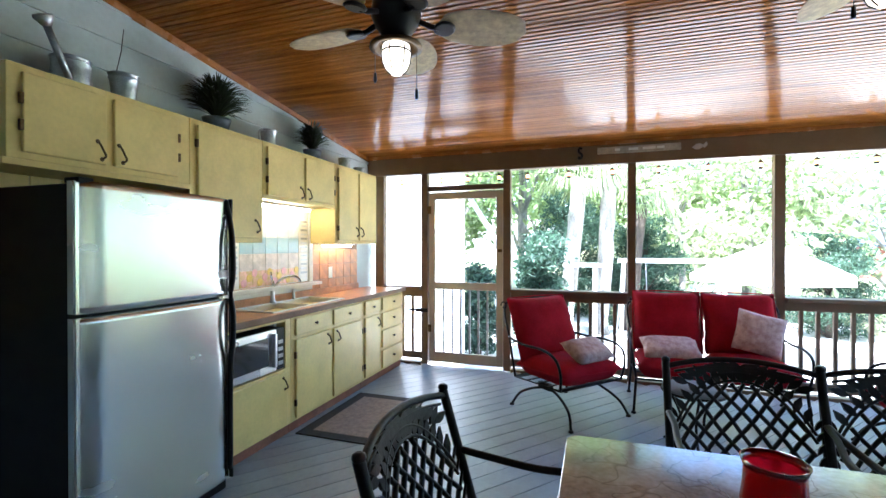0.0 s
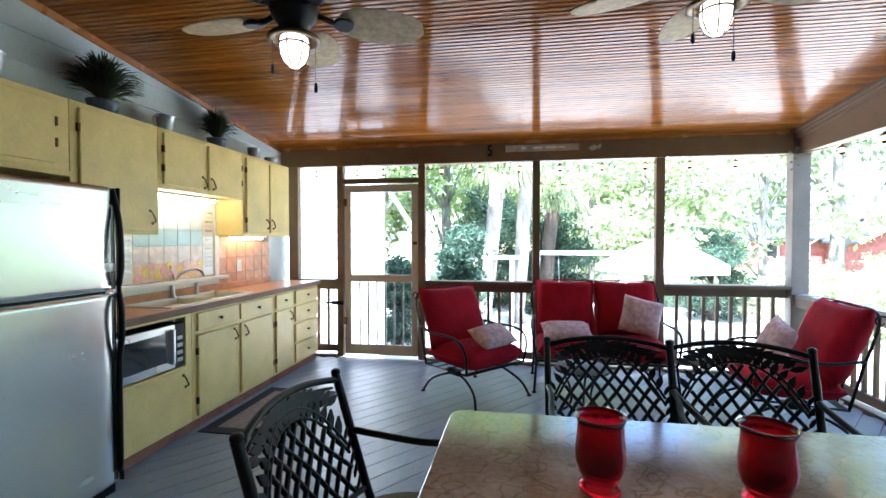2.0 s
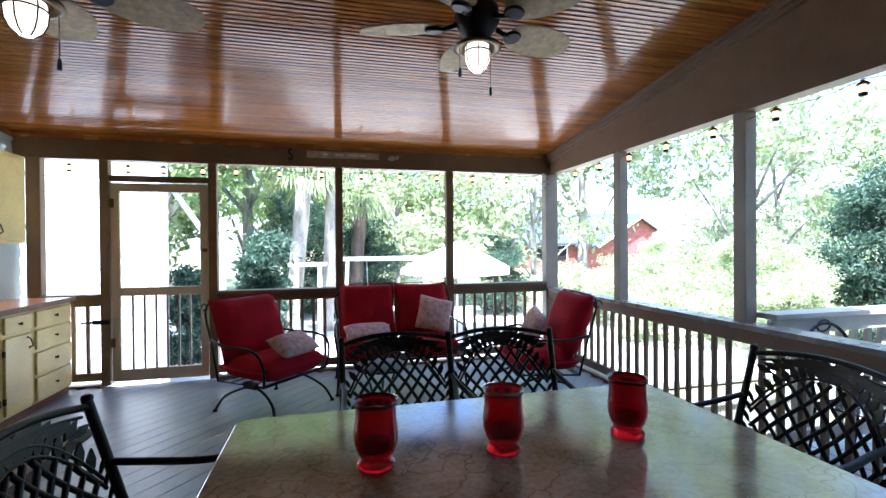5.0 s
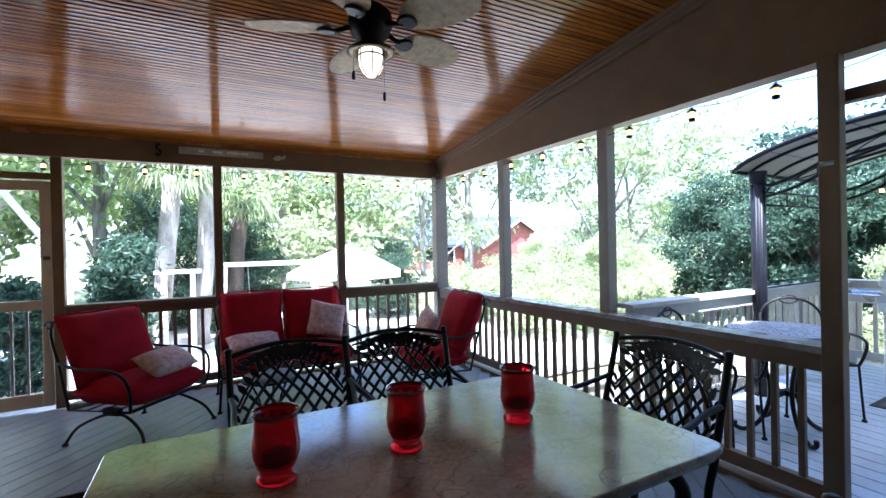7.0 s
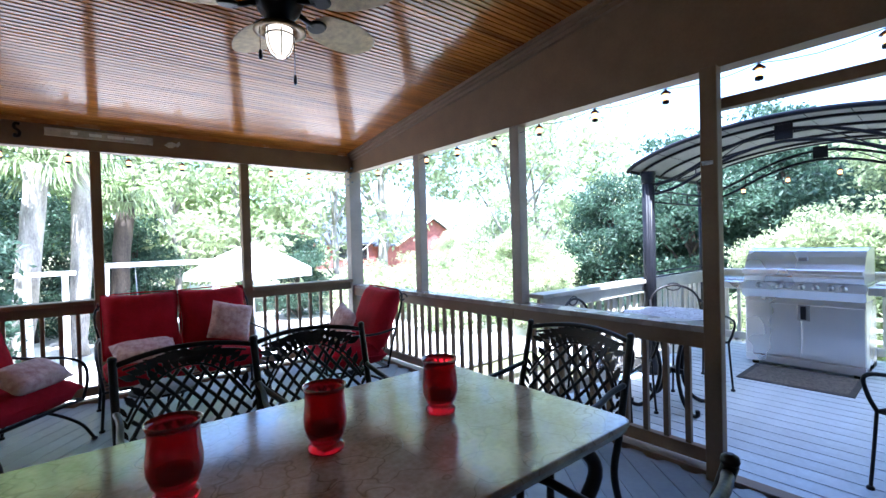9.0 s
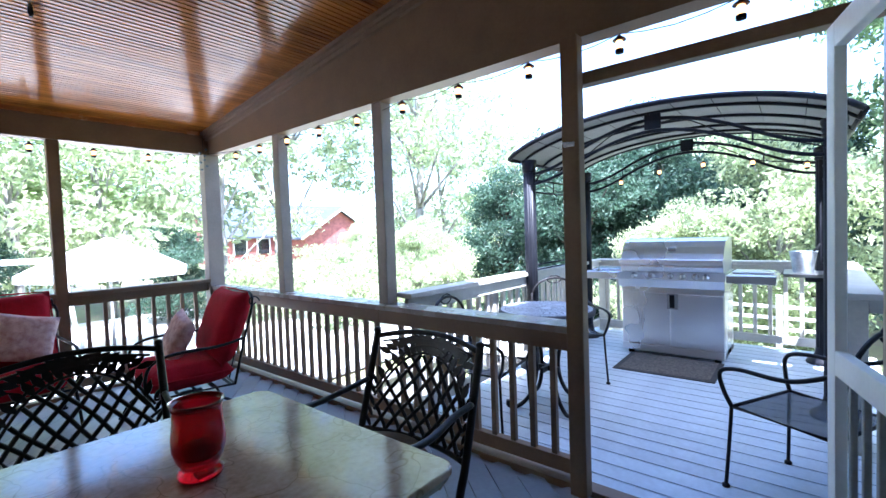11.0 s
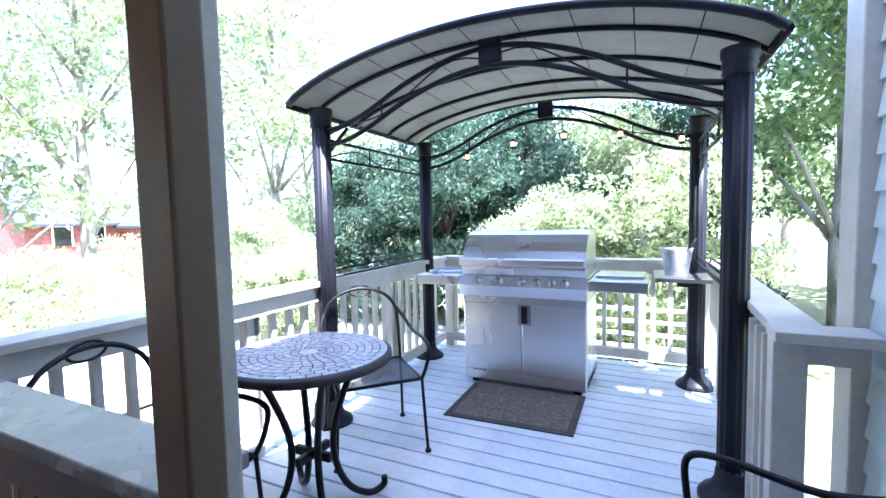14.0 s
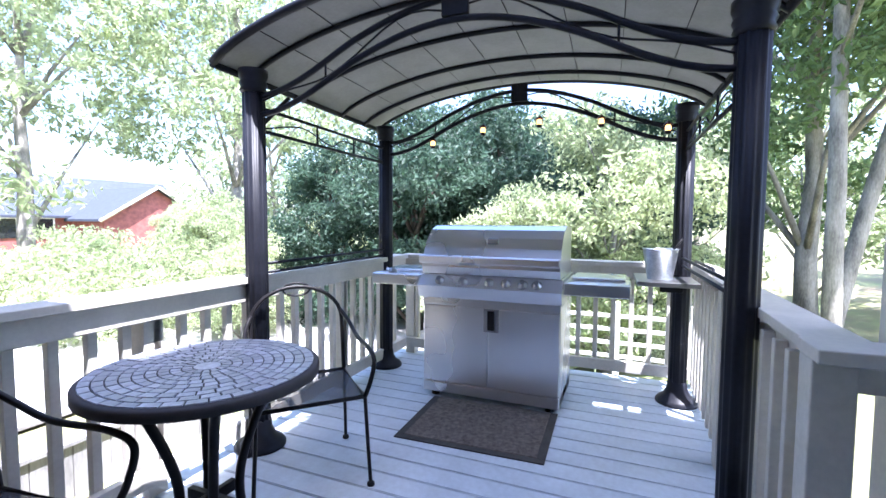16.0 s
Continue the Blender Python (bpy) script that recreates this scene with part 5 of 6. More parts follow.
# ---- ceiling fans ----
def ceiling_fan(x, y, hub, turn, label):
    top = ceil_z(y)
    f = thing("ceiling_fan", pose(x, y, 0, 0, 0, turn), label, "ceiling fan", "ceiling fans")
    part("canopy", L([(0.07, top + 0.012), (0.07, top - 0.03), (0.03, top - 0.07)], 24), IRON, f)
    part("downrod", L([(0.016, hub + 0.12), (0.016, top - 0.06)], 14), IRON, f)
    part("motor", L([(0.03, hub + 0.15), (0.07, hub + 0.14), (0.115, hub + 0.10), (0.12, hub + 0.04), (0.10, hub - 0.01), (0.075, hub - 0.04), (0.07, hub - 0.08)], 32), IRON, f)
    lk = part("light_rim", L([(0.07, hub - 0.08), (0.125, hub - 0.10), (0.128, hub - 0.112), (0.10, hub - 0.114), (0.085, hub - 0.10)], 32, cap=False), ANTIQUE, f)
    part("globe", L([(0.064, hub - 0.10), (0.068, hub - 0.13), (0.063, hub - 0.18), (0.048, hub - 0.215), (0.025, hub - 0.236), (0.004, hub - 0.242)], 28), BULB, f, "lit frosted glass globe")
    part("globe_band", T([(0.069 * math.cos(t), 0.069 * math.sin(t), hub - 0.132) for t in [2 * math.pi * i / 28 for i in range(28)]], 0.0045, 5, True), IRON, lk)
    for k in range(6):
        a = radians(60 * k)
        part("cage_rib", T([(r * math.cos(a), r * math.sin(a), hub - z) for r, z in ((0.068, 0.105), (0.0705, 0.13), (0.0655, 0.18), (0.050, 0.217), (0.026, 0.239))], 0.0034, 5), IRON, lk)
    for k in range(5):
        a = radians(72 * k)
        ca, sa = math.cos(a), math.sin(a)
        def R(r, s, z):
            return (ca * r - sa * s, sa * r + ca * s, z)
        ir = part("blade_iron", T([R(0.10, 0, hub + 0.03), R(0.17, 0, hub + 0.005), R(0.21, 0, hub + 0.0)], 0.014, 8), IRON, f)
        bm = bmesh.new()
        lathe(bm, [(0.045, -0.010), (0.055, 0.0), (0.045, 0.010)], 20)
        o = part("medallion", bm, IRON, ir)
        o.matrix_basis = pose(*R(0.235, 0, hub + 0.0), 0, 0, 72 * k) @ pose(0, 0, 0, -12, 0, 0)
        bm = bmesh.new()
        for off in (0.0, 0.008):
            rows = []
            for i in range(17):
                u = i / 16
                r = 0.20 + 0.45 * u
                w = 0.118 * math.sqrt(max(0.0, 1 - (2 * max(0, u - 0.0) - 1.0) ** 2)) ** 0.8 + 0.004
                rows.append([R(r, q * w, hub + 0.012 + off - q * w * 0.22) for q in (-1, -0.6, -0.2, 0.2, 0.6, 1)])
            sheet(bm, rows)
        part("blade", bm, WICKER, f, "woven pale fan blade")
    for s, l in ((-0.10, 0.13), (0.10, 0.20)):
        ch = part("pull_chain", T([(s, 0.02, hub - 0.10), (s, 0.02, hub - 0.10 - l)], 0.0022, 5), ANTIQUE, f)
        part("fob", L([(0.005, 0), (0.009, 0.012), (0.007, 0.045), (0.003, 0.05)], 10, (s, 0.02, hub - 0.145 - l)), IRON, ch)
    return f


ceiling_fan(-0.335, 2.40, 2.46, 28, "black ceiling fan with woven oval blades and a lit globe")
ceiling_fan(1.61, 2.57, 2.545, 16, "black ceiling fan with woven oval blades, lit globe, nearer the deck")

# ---- lantern string lights ----
def lantern(m, group="string lights"):
    l = thing("lantern_light", m, "small black lantern string light with a warm bulb", "string light", group)
    part("cap", L([(0.004, 0.045), (0.008, 0.04), (0.030, 0.022), (0.031, 0.018), (0.012, 0.016)], 16), LCAP, l, "dark copper cap")
    part("glass", L([(0.013, 0.016), (0.019, 0.004), (0.018, -0.014), (0.014, -0.022)], 16), AMBER, l, "glowing amber glass")
    part("base", L([(0.018, -0.022), (0.020, -0.026), (0.019, -0.040), (0.008, -0.044)], 16), IRON, l)
    return l


LCAP = material("dark copper", (0.10, 0.045, 0.03), 0.4, 0.6, vary=0.2)
spots = [(-1.66, YF + 0.05), (-1.15, YF + 0.05), (-0.83, YF + 0.05), (-0.46, YF + 0.05)] + [(-0.14 + 0.44 * i, YF + 0.05) for i in range(8)] + [(XR + 0.02, 4.83 - 0.472 * i) for i in range(10)]
first = None
for x, y in spots:
    m = pose(x, y, 2.175)
    if first is None:
        first = lantern(m)
    else:
        copy_thing(first, m)
wire = thing("light_wire", pose(0, 0, 0), "thin black wire of the string lights", "wire")
for a, b in zip(spots, spots[1:]):
    A, Bv = Vector((*a, 2.222)), Vector((*b, 2.222))
    if (A - Bv).length < 1.2:
        part("cord", T([A.lerp(Bv, t) - Vector((0, 0, 0.03 * math.sin(math.pi * t))) for t in (0, 0.25, 0.5, 0.75, 1)], 0.0025, 4), BLACK, wire)
for k, y in enumerate((0.42, 0.84, 1.27, 1.70, 2.12)):
    copy_thing(first, pose(GX1 + 0.09, y + 0.02, 1.80 + 0.15 * math.sin(math.pi * (k + 0.5) / 5)))

# sign and ornaments on the far beam
sg = thing("wooden_sign", pose(0.98, YF - 0.016, 2.385), "weathered pale plank sign on the beam", "sign")
part("board", B((-0.39, 0.39, -0.022, 0.0, -0.035, 0.035), bev=0.006), SIGNWOOD, sg)
for k, w in enumerate((0.05, 0.09, 0.12, 0.07)):
    x = -0.22 + k * 0.13
    part("lettering", B((x, x + w, -0.0245, -0.0222, -0.012, 0.014), bev=0.001), WHITE, sg, "illegible pale writing")
og = thing("seahorse_ornament", pose(0.42, YF - 0.016, 2.37), "small dark seahorse ornament on the beam", "ornament")
bm = bmesh.new()
tube(bm, smooth_path([(0.02, -0.015, 0.05), (-0.01, -0.015, 0.055), (-0.015, -0.015, 0.02), (0.015, -0.015, -0.01), (0.01, -0.015, -0.045), (-0.015, -0.015, -0.05), (-0.01, -0.015, -0.03)]), 0.012, 8)
part("figure", bm, IRON, og)
o2 = thing("fish_ornament", pose(1.52, YF - 0.016, 2.37), "small carved wooden fish ornament on the beam", "ornament")
bm = bmesh.new()
leaf_shape(bm, (0, -0.012, 0), (1, 0, 0.1), (0, 0, 1), 0.055, 0.032, 0.008)
leaf_shape(bm, (0.06, -0.012, 0.012), (0.3, 0, 1), (1, 0, 0), 0.03, 0.02, 0.006)
part("figure", bm, SIGNWOOD, o2)
hp = thing("hanging_charm", pose(XR - 0.10, YF - 0.10, 2.26), "small green shell wind chime in the corner", "wind chime")
part("thread", T([(0, 0, 0), (0, 0, 0.22)], 0.002, 4), BLACK, hp)
for k in range(7):
    part("shell", L([(0.004, -0.012), (0.018, 0.0), (0.004, 0.012)], 10, (0.03 * math.cos(k * 2.4), 0.03 * math.sin(k * 2.4), 0.03 - 0.035 * k)), POT, hp)
cl = thing("door_hook", pose(XR - 0.071, 1.27, 1.735), "pale metal hook on the door post", "hook")
part("plate", B((-0.006, 0.0, -0.028, 0.028, -0.01, 0.012)), GALV, cl)
part("arm", T([(-0.006, -0.02, 0.004), (-0.03, -0.005, 0.006), (-0.03, 0.02, 0.006)], 0.004, 6), GALV, cl)


# ---- the yard ----
def leaves(rng, lobes, n, size, flat=0.0):
    """Leaf cards in clumps over a set of ellipsoid lobes (x, y, z, rx, ry, rz); returns a mesh."""
    vol = np.array([l[3] * l[4] * l[5] for l in lobes]) ** 0.67
    pick = rng.choice(len(lobes), n // 24 + 1, p=vol / vol.sum())
    L_ = np.array(lobes)[pick]
    d = rng.normal(size=(len(pick), 3))
    d /= np.linalg.norm(d, axis=1)[:, None]
    rad = rng.uniform(0.45, 1.05, (len(pick), 1))
    c = L_[:, :3] + d * rad * L_[:, 3:6]
    cl = np.repeat(c, 24, 0)[:n]
    p = cl + rng.normal(size=(n, 3)) * np.array([1.0, 1.0, 0.7]) * size * 1.9
    u = rng.normal(size=(n, 3))
    u[:, 2] -= 0.4
    u /= np.linalg.norm(u, axis=1)[:, None]
    w = np.cross(u, rng.normal(size=(n, 3)) + np.array([0, 0, flat]))
    w /= np.linalg.norm(w, axis=1)[:, None]
    s = size * rng.uniform(0.6, 1.35, (n, 1))
    nrm = np.cross(u, w) * s * 0.14
    V = np.stack([p - u * s, p + w * s * 0.42 + nrm, p + u * s, p - w * s * 0.42 + nrm], 1).reshape(-1, 3)
    F = (np.arange(n)[:, None] * 4 + np.array([[0, 1, 2, 3]])).tolist()
    me = bpy.data.meshes.new("crown")
    me.from_pydata(V.tolist(), [], F)
    return me


def tree(m, seed, height, spread, n, size, mat, bark, label, bare=0.35, group="yard trees", kind_name="tree", trunk_r=0.16, lobes_n=9):
    rng = np.random.default_rng(seed)
    t = thing(kind_name, m, label, "tree" if kind_name == "tree" else "shrub", group)
    bm = bmesh.new()
    lean = rng.uniform(-0.04, 0.04, 2) * height
    top = Vector((lean[0], lean[1], height * 0.82))
    P = [Vector((lean[0] * s * s, lean[1] * s * s, height * 0.82 * s)) + Vector((*(rng.uniform(-0.05, 0.05, 2) * (s > 0)), 0)) for s in np.linspace(0, 1, 7)]
    tube(bm, P, trunk_r, 9, taper=[trunk_r * (1.25 - 1.05 * s) for s in np.linspace(0, 1, 7)])
    lobes = []
    for k in range(lobes_n):
        a = 2 * math.pi * k / lobes_n * 2.4 + rng.uniform(-0.3, 0.3)
        h = bare + (1 - bare) * (k + 0.5) / lobes_n
        out = spread * (0.75 if k < lobes_n * 0.7 else 0.35) * rng.uniform(0.55, 1.0)
        c = Vector((out * math.cos(a), out * math.sin(a), height * h * 0.93))
        r = spread * rng.uniform(0.36, 0.55)
        lobes.append((*c, r, r, r * 0.72))
        s = min(0.9, max(0.15, (h - 0.14)))
        q = P[int(s * 6)]
        tube(bm, [q, q.lerp(c, 0.5) + Vector((0, 0, 0.12)), c], 0.04, 6, taper=[trunk_r * 0.42, trunk_r * 0.25, trunk_r * 0.08])
    part("trunk", bm, bark, t)
    me = leaves(rng, lobes, n, size)
    me.materials.append(mat)
    cr = new("crown", me)
    cr.parent = t
    return t


G = GROUND
big = tree(pose(-2.2, 19, G), 11, 13.0, 4.2, 5600, 0.20, LEAF, BARK, "tall leafy green yard tree", 0.30, trunk_r=0.22, lobes_n=13)
mid = tree(pose(19, 15.0, G), 12, 7.5, 2.9, 3400, 0.15, LEAFLIGHT, BARK, "pale sunlit leafy yard tree", 0.25, trunk_r=0.13, lobes_n=11)
dark = tree(pose(11.6, 4.6, G), 13, 4.6, 1.9, 26000, 0.06, LEAFDARK, BARKDARK, "dense dark evergreen tree", 0.10, trunk_r=0.12, lobes_n=15)
pale = tree(pose(10.3, 0.9, G), 14, 3.9, 1.65, 32000, 0.045, LEAFLIGHT, BARK, "rounded pale yellow green shrub beyond the deck", 0.10, "yard shrubs", "shrub", 0.07, 15)
bush = tree(pose(-0.6, 10.6, G), 15, 2.7, 0.62, 7000, 0.075, LEAFDARK, BARKDARK, "rounded dark green bush in the yard", 0.10, "yard shrubs", "shrub", 0.06, 11)
low = tree(pose(9.5, 11.5, G), 16, 1.9, 1.5, 9000, 0.058, LEAFLIGHT, BARK, "low pale sunlit shrub in the yard", 0.10, "yard shrubs", "shrub", 0.05, 11)


side = tree(pose(14.2, -2.6, G), 21, 11.5, 3.6, 26000, 0.085, LEAFSIDE, BARK, "tall fresh green tree beside the deck", 0.30, trunk_r=0.17, lobes_n=15)


canopy = tree(pose(11.0, 17.0, G), 22, 12.5, 4.6, 15000, 0.12, LEAFLIGHT, BARK, "tall pale sunlit tree with high crown", 0.45, trunk_r=0.2, lobes_n=13)


def put(src, x, y, turn, s=1.0, sz=None):
    c = copy_thing(src, pose(x, y, G, 0, 0, turn))
    c.scale = (s, s, sz or s)
    return c


# the first is added behind the white wing, to darken the ceiling reflection
for x, y, a, s in ((-3.4, 12.8, 150, 0.8), (-5.6, 15.5, 60, 0.9), (-7, 24, 200, 1.1), (1.0, 28, 310, 1.2), (-12, 30, 20, 1.2), (-3, 34, 99, 1.3), (35, 8, 60, 0.75), (36, -6, 130, 0.8), (14.5, -8.5, 200, 0.85), (17, -13, 15, 1.0), (24, -12, 280, 0.95)):
    put(big, x, y, a, s)
put(big, 2.6, 20, 40, 0.95, 0.62)
put(big, 6.8, 23, 120, 0.9, 0.60)
put(canopy, 14.8, 12.8, 130, 0.95)
for x, y, a, s in ((20, 19, 100, 0.8), (24, 12, 190, 0.8), (22, 6.5, 250, 0.8), (8.3, 16, 140, 1.0), (5.4, 17.5, 60, 0.9), (25, -2, 75, 1.0), (18, 10.5, 170, 0.85), (3.2, 16.5, 15, 0.8), (19, -4, 220, 0.9), (-6, 17, 80, 1.0), (29, 3, 120, 1.1)):
    put(mid, x, y, a, s)
for x, y, a, s in ((13.4, 3.2, 60, 1.05), (12.0, 6.9, 150, 0.85), (15.5, 1.6, 220, 1.1), (14.5, 5.5, 300, 1.15), (17.5, 4.0, 20, 1.35), (-0.2, 16, 80, 0.9), (2.0, 15.2, 200, 0.7), (6.3, 14.6, 40, 0.6), (14.0, 0.3, 110, 0.95)):
    put(dark, x, y, a, s)
for x, y, a, s in ((9.9, 2.3, 200, 0.7), (9.6, 7.2, 20, 0.6), (10.6, 9.0, 160, 0.7)):
    put(pale, x, y, a, s)
for x, y, a, s in ((26.8, 31.0, 170, 0.95), (24.2, 28.6, 250, 0.8)):
    put(pale, x, y, a, s)
for x, y, a, s in ((-1.75, 9.6, 70, 0.75), (15.0, -6.0, 30, 0.9), (17.5, -7.4, 120, 1.0)):
    put(bush, x, y, a, s)
for x, y, a, s in ((11.8, 10.2, 50, 1.0), (13.6, 8.8, 140, 1.05), (7.8, 13.0, 230, 0.9), (15.6, 12.2, 310, 1.1), (12.6, 12.0, 95, 1.1), (10.2, 13.2, 25, 1.0), (16.5, 8.0, 200, 1.0), (8.7, 9.3, 77, 0.8)):
    put(low, x, y, a, s)


def trunk(x, y, r, h, lean, seed, label):
    rng = random.Random(seed)
    t = thing("tree", pose(x, y, G), label, "tree", "bare trunks in the yard")
    bm = bmesh.new()
    P = [Vector((lean[0] * s + rng.uniform(-0.04, 0.04), lean[1] * s, h * s)) for s in [i / 9 for i in range(10)]]
    tube(bm, P, r, 12, taper=[r * (1.22 - 0.6 * i / 9) if i else r * 1.5 for i in range(10)])
    for k in range(4):
        q = P[5 + k]
        a = rng.uniform(0, 6.28)
        tube(bm, [q, q + Vector((math.cos(a) * 0.8, math.sin(a) * 0.8, 0.9)), q + Vector((math.cos(a) * 2.0, math.sin(a) * 2.0, 1.7))], r, 7, taper=[r * 0.4, r * 0.28, r * 0.1])
    part("trunk", bm, BARK, t)
    me = leaves(np.random.default_rng(seed), [(lean[0] + 1.6 * math.cos(k), lean[1] + 1.6 * math.sin(k), h * 0.9 + 0.6 * (k % 3), 1.6, 1.6, 1.0) for k in range(6)], 5000, 0.16)
    me.materials.append(LEAF)
    cr = new("crown", me)
    cr.parent = t


trunk(11.2, -2.0, 0.105, 8.0, (0.1, 0.1), 33, "slim grey tree trunk beside the deck")
trunk(12.4, -2.3, 0.11, 7.0, (0.5, -1.5), 34, "leaning grey tree trunk beside the deck")
def palm(x, y, r, h, lean, seed, bark, label):
    """A palm: a thick trunk and a head of arching fan fronds with split, drooping tips."""
    rng = random.Random(seed)
    t = thing("palm_tree", pose(x, y, G), label, "palm tree", "palms in the yard")
    P = [Vector((lean[0] * q + rng.uniform(-0.02, 0.02), lean[1] * q, h * q)) for q in [i / 12 for i in range(13)]]
    bm = bmesh.new()
    tube(bm, P, r, 14, taper=[r * (1.25 if not i else 1.0 + rng.uniform(-0.05, 0.05)) for i in range(13)])
    part("trunk", bm, bark, t)
    head = P[-1]
    for k in range(26):
        a, rise = rng.uniform(0, 6.283), rng.uniform(-0.5, 1.0)
        reach = rng.uniform(0.7, 1.15)
        ca, sa = math.cos(a), math.sin(a)
        bm = bmesh.new()
        tip = head + Vector((ca * reach * 0.62, sa * reach * 0.62, 0.42 * rise))
        tube(bm, [head, head.lerp(tip, 0.5) + Vector((0, 0, 0.10)), tip], 0.012, 5)
        for j in range(13):
            b = (j - 6) / 6 * 1.25
            d = Vector((math.cos(a + b), math.sin(a + b), 0.2 * rise))
            w = Vector((-math.sin(a + b), math.cos(a + b), 0)) * 0.024
            L3 = reach * rng.uniform(0.55, 0.75)
            mid = tip + d * L3 * 0.55 + Vector((0, 0, -0.03))
            end = tip + d * L3 * 0.85 + Vector((0, 0, -0.30 - 0.12 * rng.random()))
            sheet(bm, [[tip - w * 0.3, mid - w, end - w * 0.15], [tip + w * 0.3, mid + w, end + w * 0.15]])
        part("frond", bm, PALM, t)
    return t


PALM = leaf_material("pale palm fronds", (0.30, 0.36, 0.20), (0.20, 0.24, 0.10))
palm(-0.20, 12.6, 0.20, 4.15, (0.38, 0.0), 41, BARK, "sunlit palm with a smooth pale trunk")
palm(0.70, 13.3, 0.20, 4.6, (0.27, 0.1), 42, BARK, "second palm with a smooth pale trunk")
palm(1.45, 14.2, 0.20, 3.6, (0.30, 0.0), 43, BARKDARK, "shorter palm with a rough brown trunk")

# white neighbouring wing beyond the kitchen corner
wh = thing("white_house", pose(0.23, 0, 0), "white sided house wing beyond the porch", "house")
part("wall", B((-9, -1.9, 7.7, 8.25, G, 4.6), bev=0.0), WHITESIDE, wh)
for i in range(24):
    z = G + 0.1 + i * 0.22
    part("siding_board", B((-9, -1.88, 7.675, 7.70, z, z + 0.205), bev=0.004), WHITESIDE, wh)
part("corner_board", B((-1.94, -1.83, 7.66, 7.76, G, 4.6)), WHITE, wh)
bm = bmesh.new()
ring = [[bm.verts.new((x, yy, z)) for x, z in ((-9.3, 4.55), (-1.6, 4.55), (-5.2, 7.4))] for yy in (7.3, 8.6)]
bm.faces.new(ring[0]); bm.faces.new(ring[1][::-1])
for j in range(3):
    bm.faces.new((ring[0][j], ring[0][(j + 1) % 3], ring[1][(j + 1) % 3], ring[1][j]))
part("roof", bm, SHINGLE, wh)

part("stair_rail", T([(-1.89, 8.2, 2.42), (-1.1, 8.2, 1.18)], 0.045, 6), WHITE, wh, "white sloping stair rail")
part("stair_post", B((-1.14, -1.06, 8.16, 8.24, G, 1.2)), WHITE, wh)

# red brick house far off
rh = thing("brick_house", pose(29.0, 40.7, G, 0, 0, -6), "red brick house with blue grey shingle roofs", "house")
rh.scale = (1.1, 1.1, 0.95)


def gable(parent, x0, x1, y0, y1, eave, ridge, along):
    bm = bmesh.new()
    if along == "y":
        prof = [(x0, -0.85), (x1, -0.85), (x1, eave), ((x0 + x1) / 2, ridge), (x0, eave)]
        R2 = [[bm.verts.new((x, yy, z)) for x, z in prof] for yy in (y0, y1)]
    else:
        prof = [(y0, -0.85), (y1, -0.85), (y1, eave), ((y0 + y1) / 2, ridge), (y0, eave)]
        R2 = [[bm.verts.new((xx, y, z)) for y, z in prof] for xx in (x0, x1)]
    for j in range(5):
        bm.faces.new((R2[0][j], R2[0][(j + 1) % 5], R2[1][(j + 1) % 5], R2[1][j]))
    bm.faces.new(R2[0]); bm.faces.new(R2[1])
    part("wall", bm, BRICK, parent)
    bm = bmesh.new()
    k = 0.45
    for s in (0, 1):
        if along == "y":
            xm = (x0 + x1) / 2
            xe = (x0 - k, x1 + k)[s]
            ze = eave - k * (ridge - eave) / ((x1 - x0) / 2)
            q = [(xe, y0 - k, ze), (xm, y0 - k, ridge), (xm, y1 + k, ridge), (xe, y1 + k, ze)]
        else:
            ym = (y0 + y1) / 2
            ye = (y0 - k, y1 + k)[s]
            ze = eave - k * (ridge - eave) / ((y1 - y0) / 2)
            q = [(x0 - k, ye, ze), (x0 - k, ym, ridge), (x1 + k, ym, ridge), (x1 + k, ye, ze)]
        A = [bm.verts.new(Vector(p) + Vector((0, 0, 0.03))) for p in q]
        C = [bm.verts.new(Vector(p) + Vector((0, 0, 0.22))) for p in q]
        bm.faces.new(A); bm.faces.new(C[::-1])
        for j in range(4):
            bm.faces.new((A[j], A[(j + 1) % 4], C[(j + 1) % 4], C[j]))
    return part("roof", bm, SHINGLE, parent)


gable(rh, -3.4, 3.4, -4, 3, 2.5, 5.0, "y")
gable(rh, -9, 5, 0.5, 8.5, 2.8, 6.0, "x")
for s in (-1, 1):
    part("rake_board", T([(s * 3.85, -4.47, 2.24), (0, -4.47, 5.12)], 0.12, 4), WHITE, rh)
for x in (-7.0, -5.0):
    w = part("window", B((x - 0.5, x + 0.5, 0.42, 0.5, 0.9, 2.4)), DARKGLASS, rh)
    part("frame", B((x - 0.6, x - 0.5, 0.38, 0.5, 0.8, 2.5), (x + 0.5, x + 0.6, 0.38, 0.5, 0.8, 2.5), (x - 0.5, x + 0.5, 0.38, 0.5, 2.4, 2.5), bev=0.01), WHITE, w)

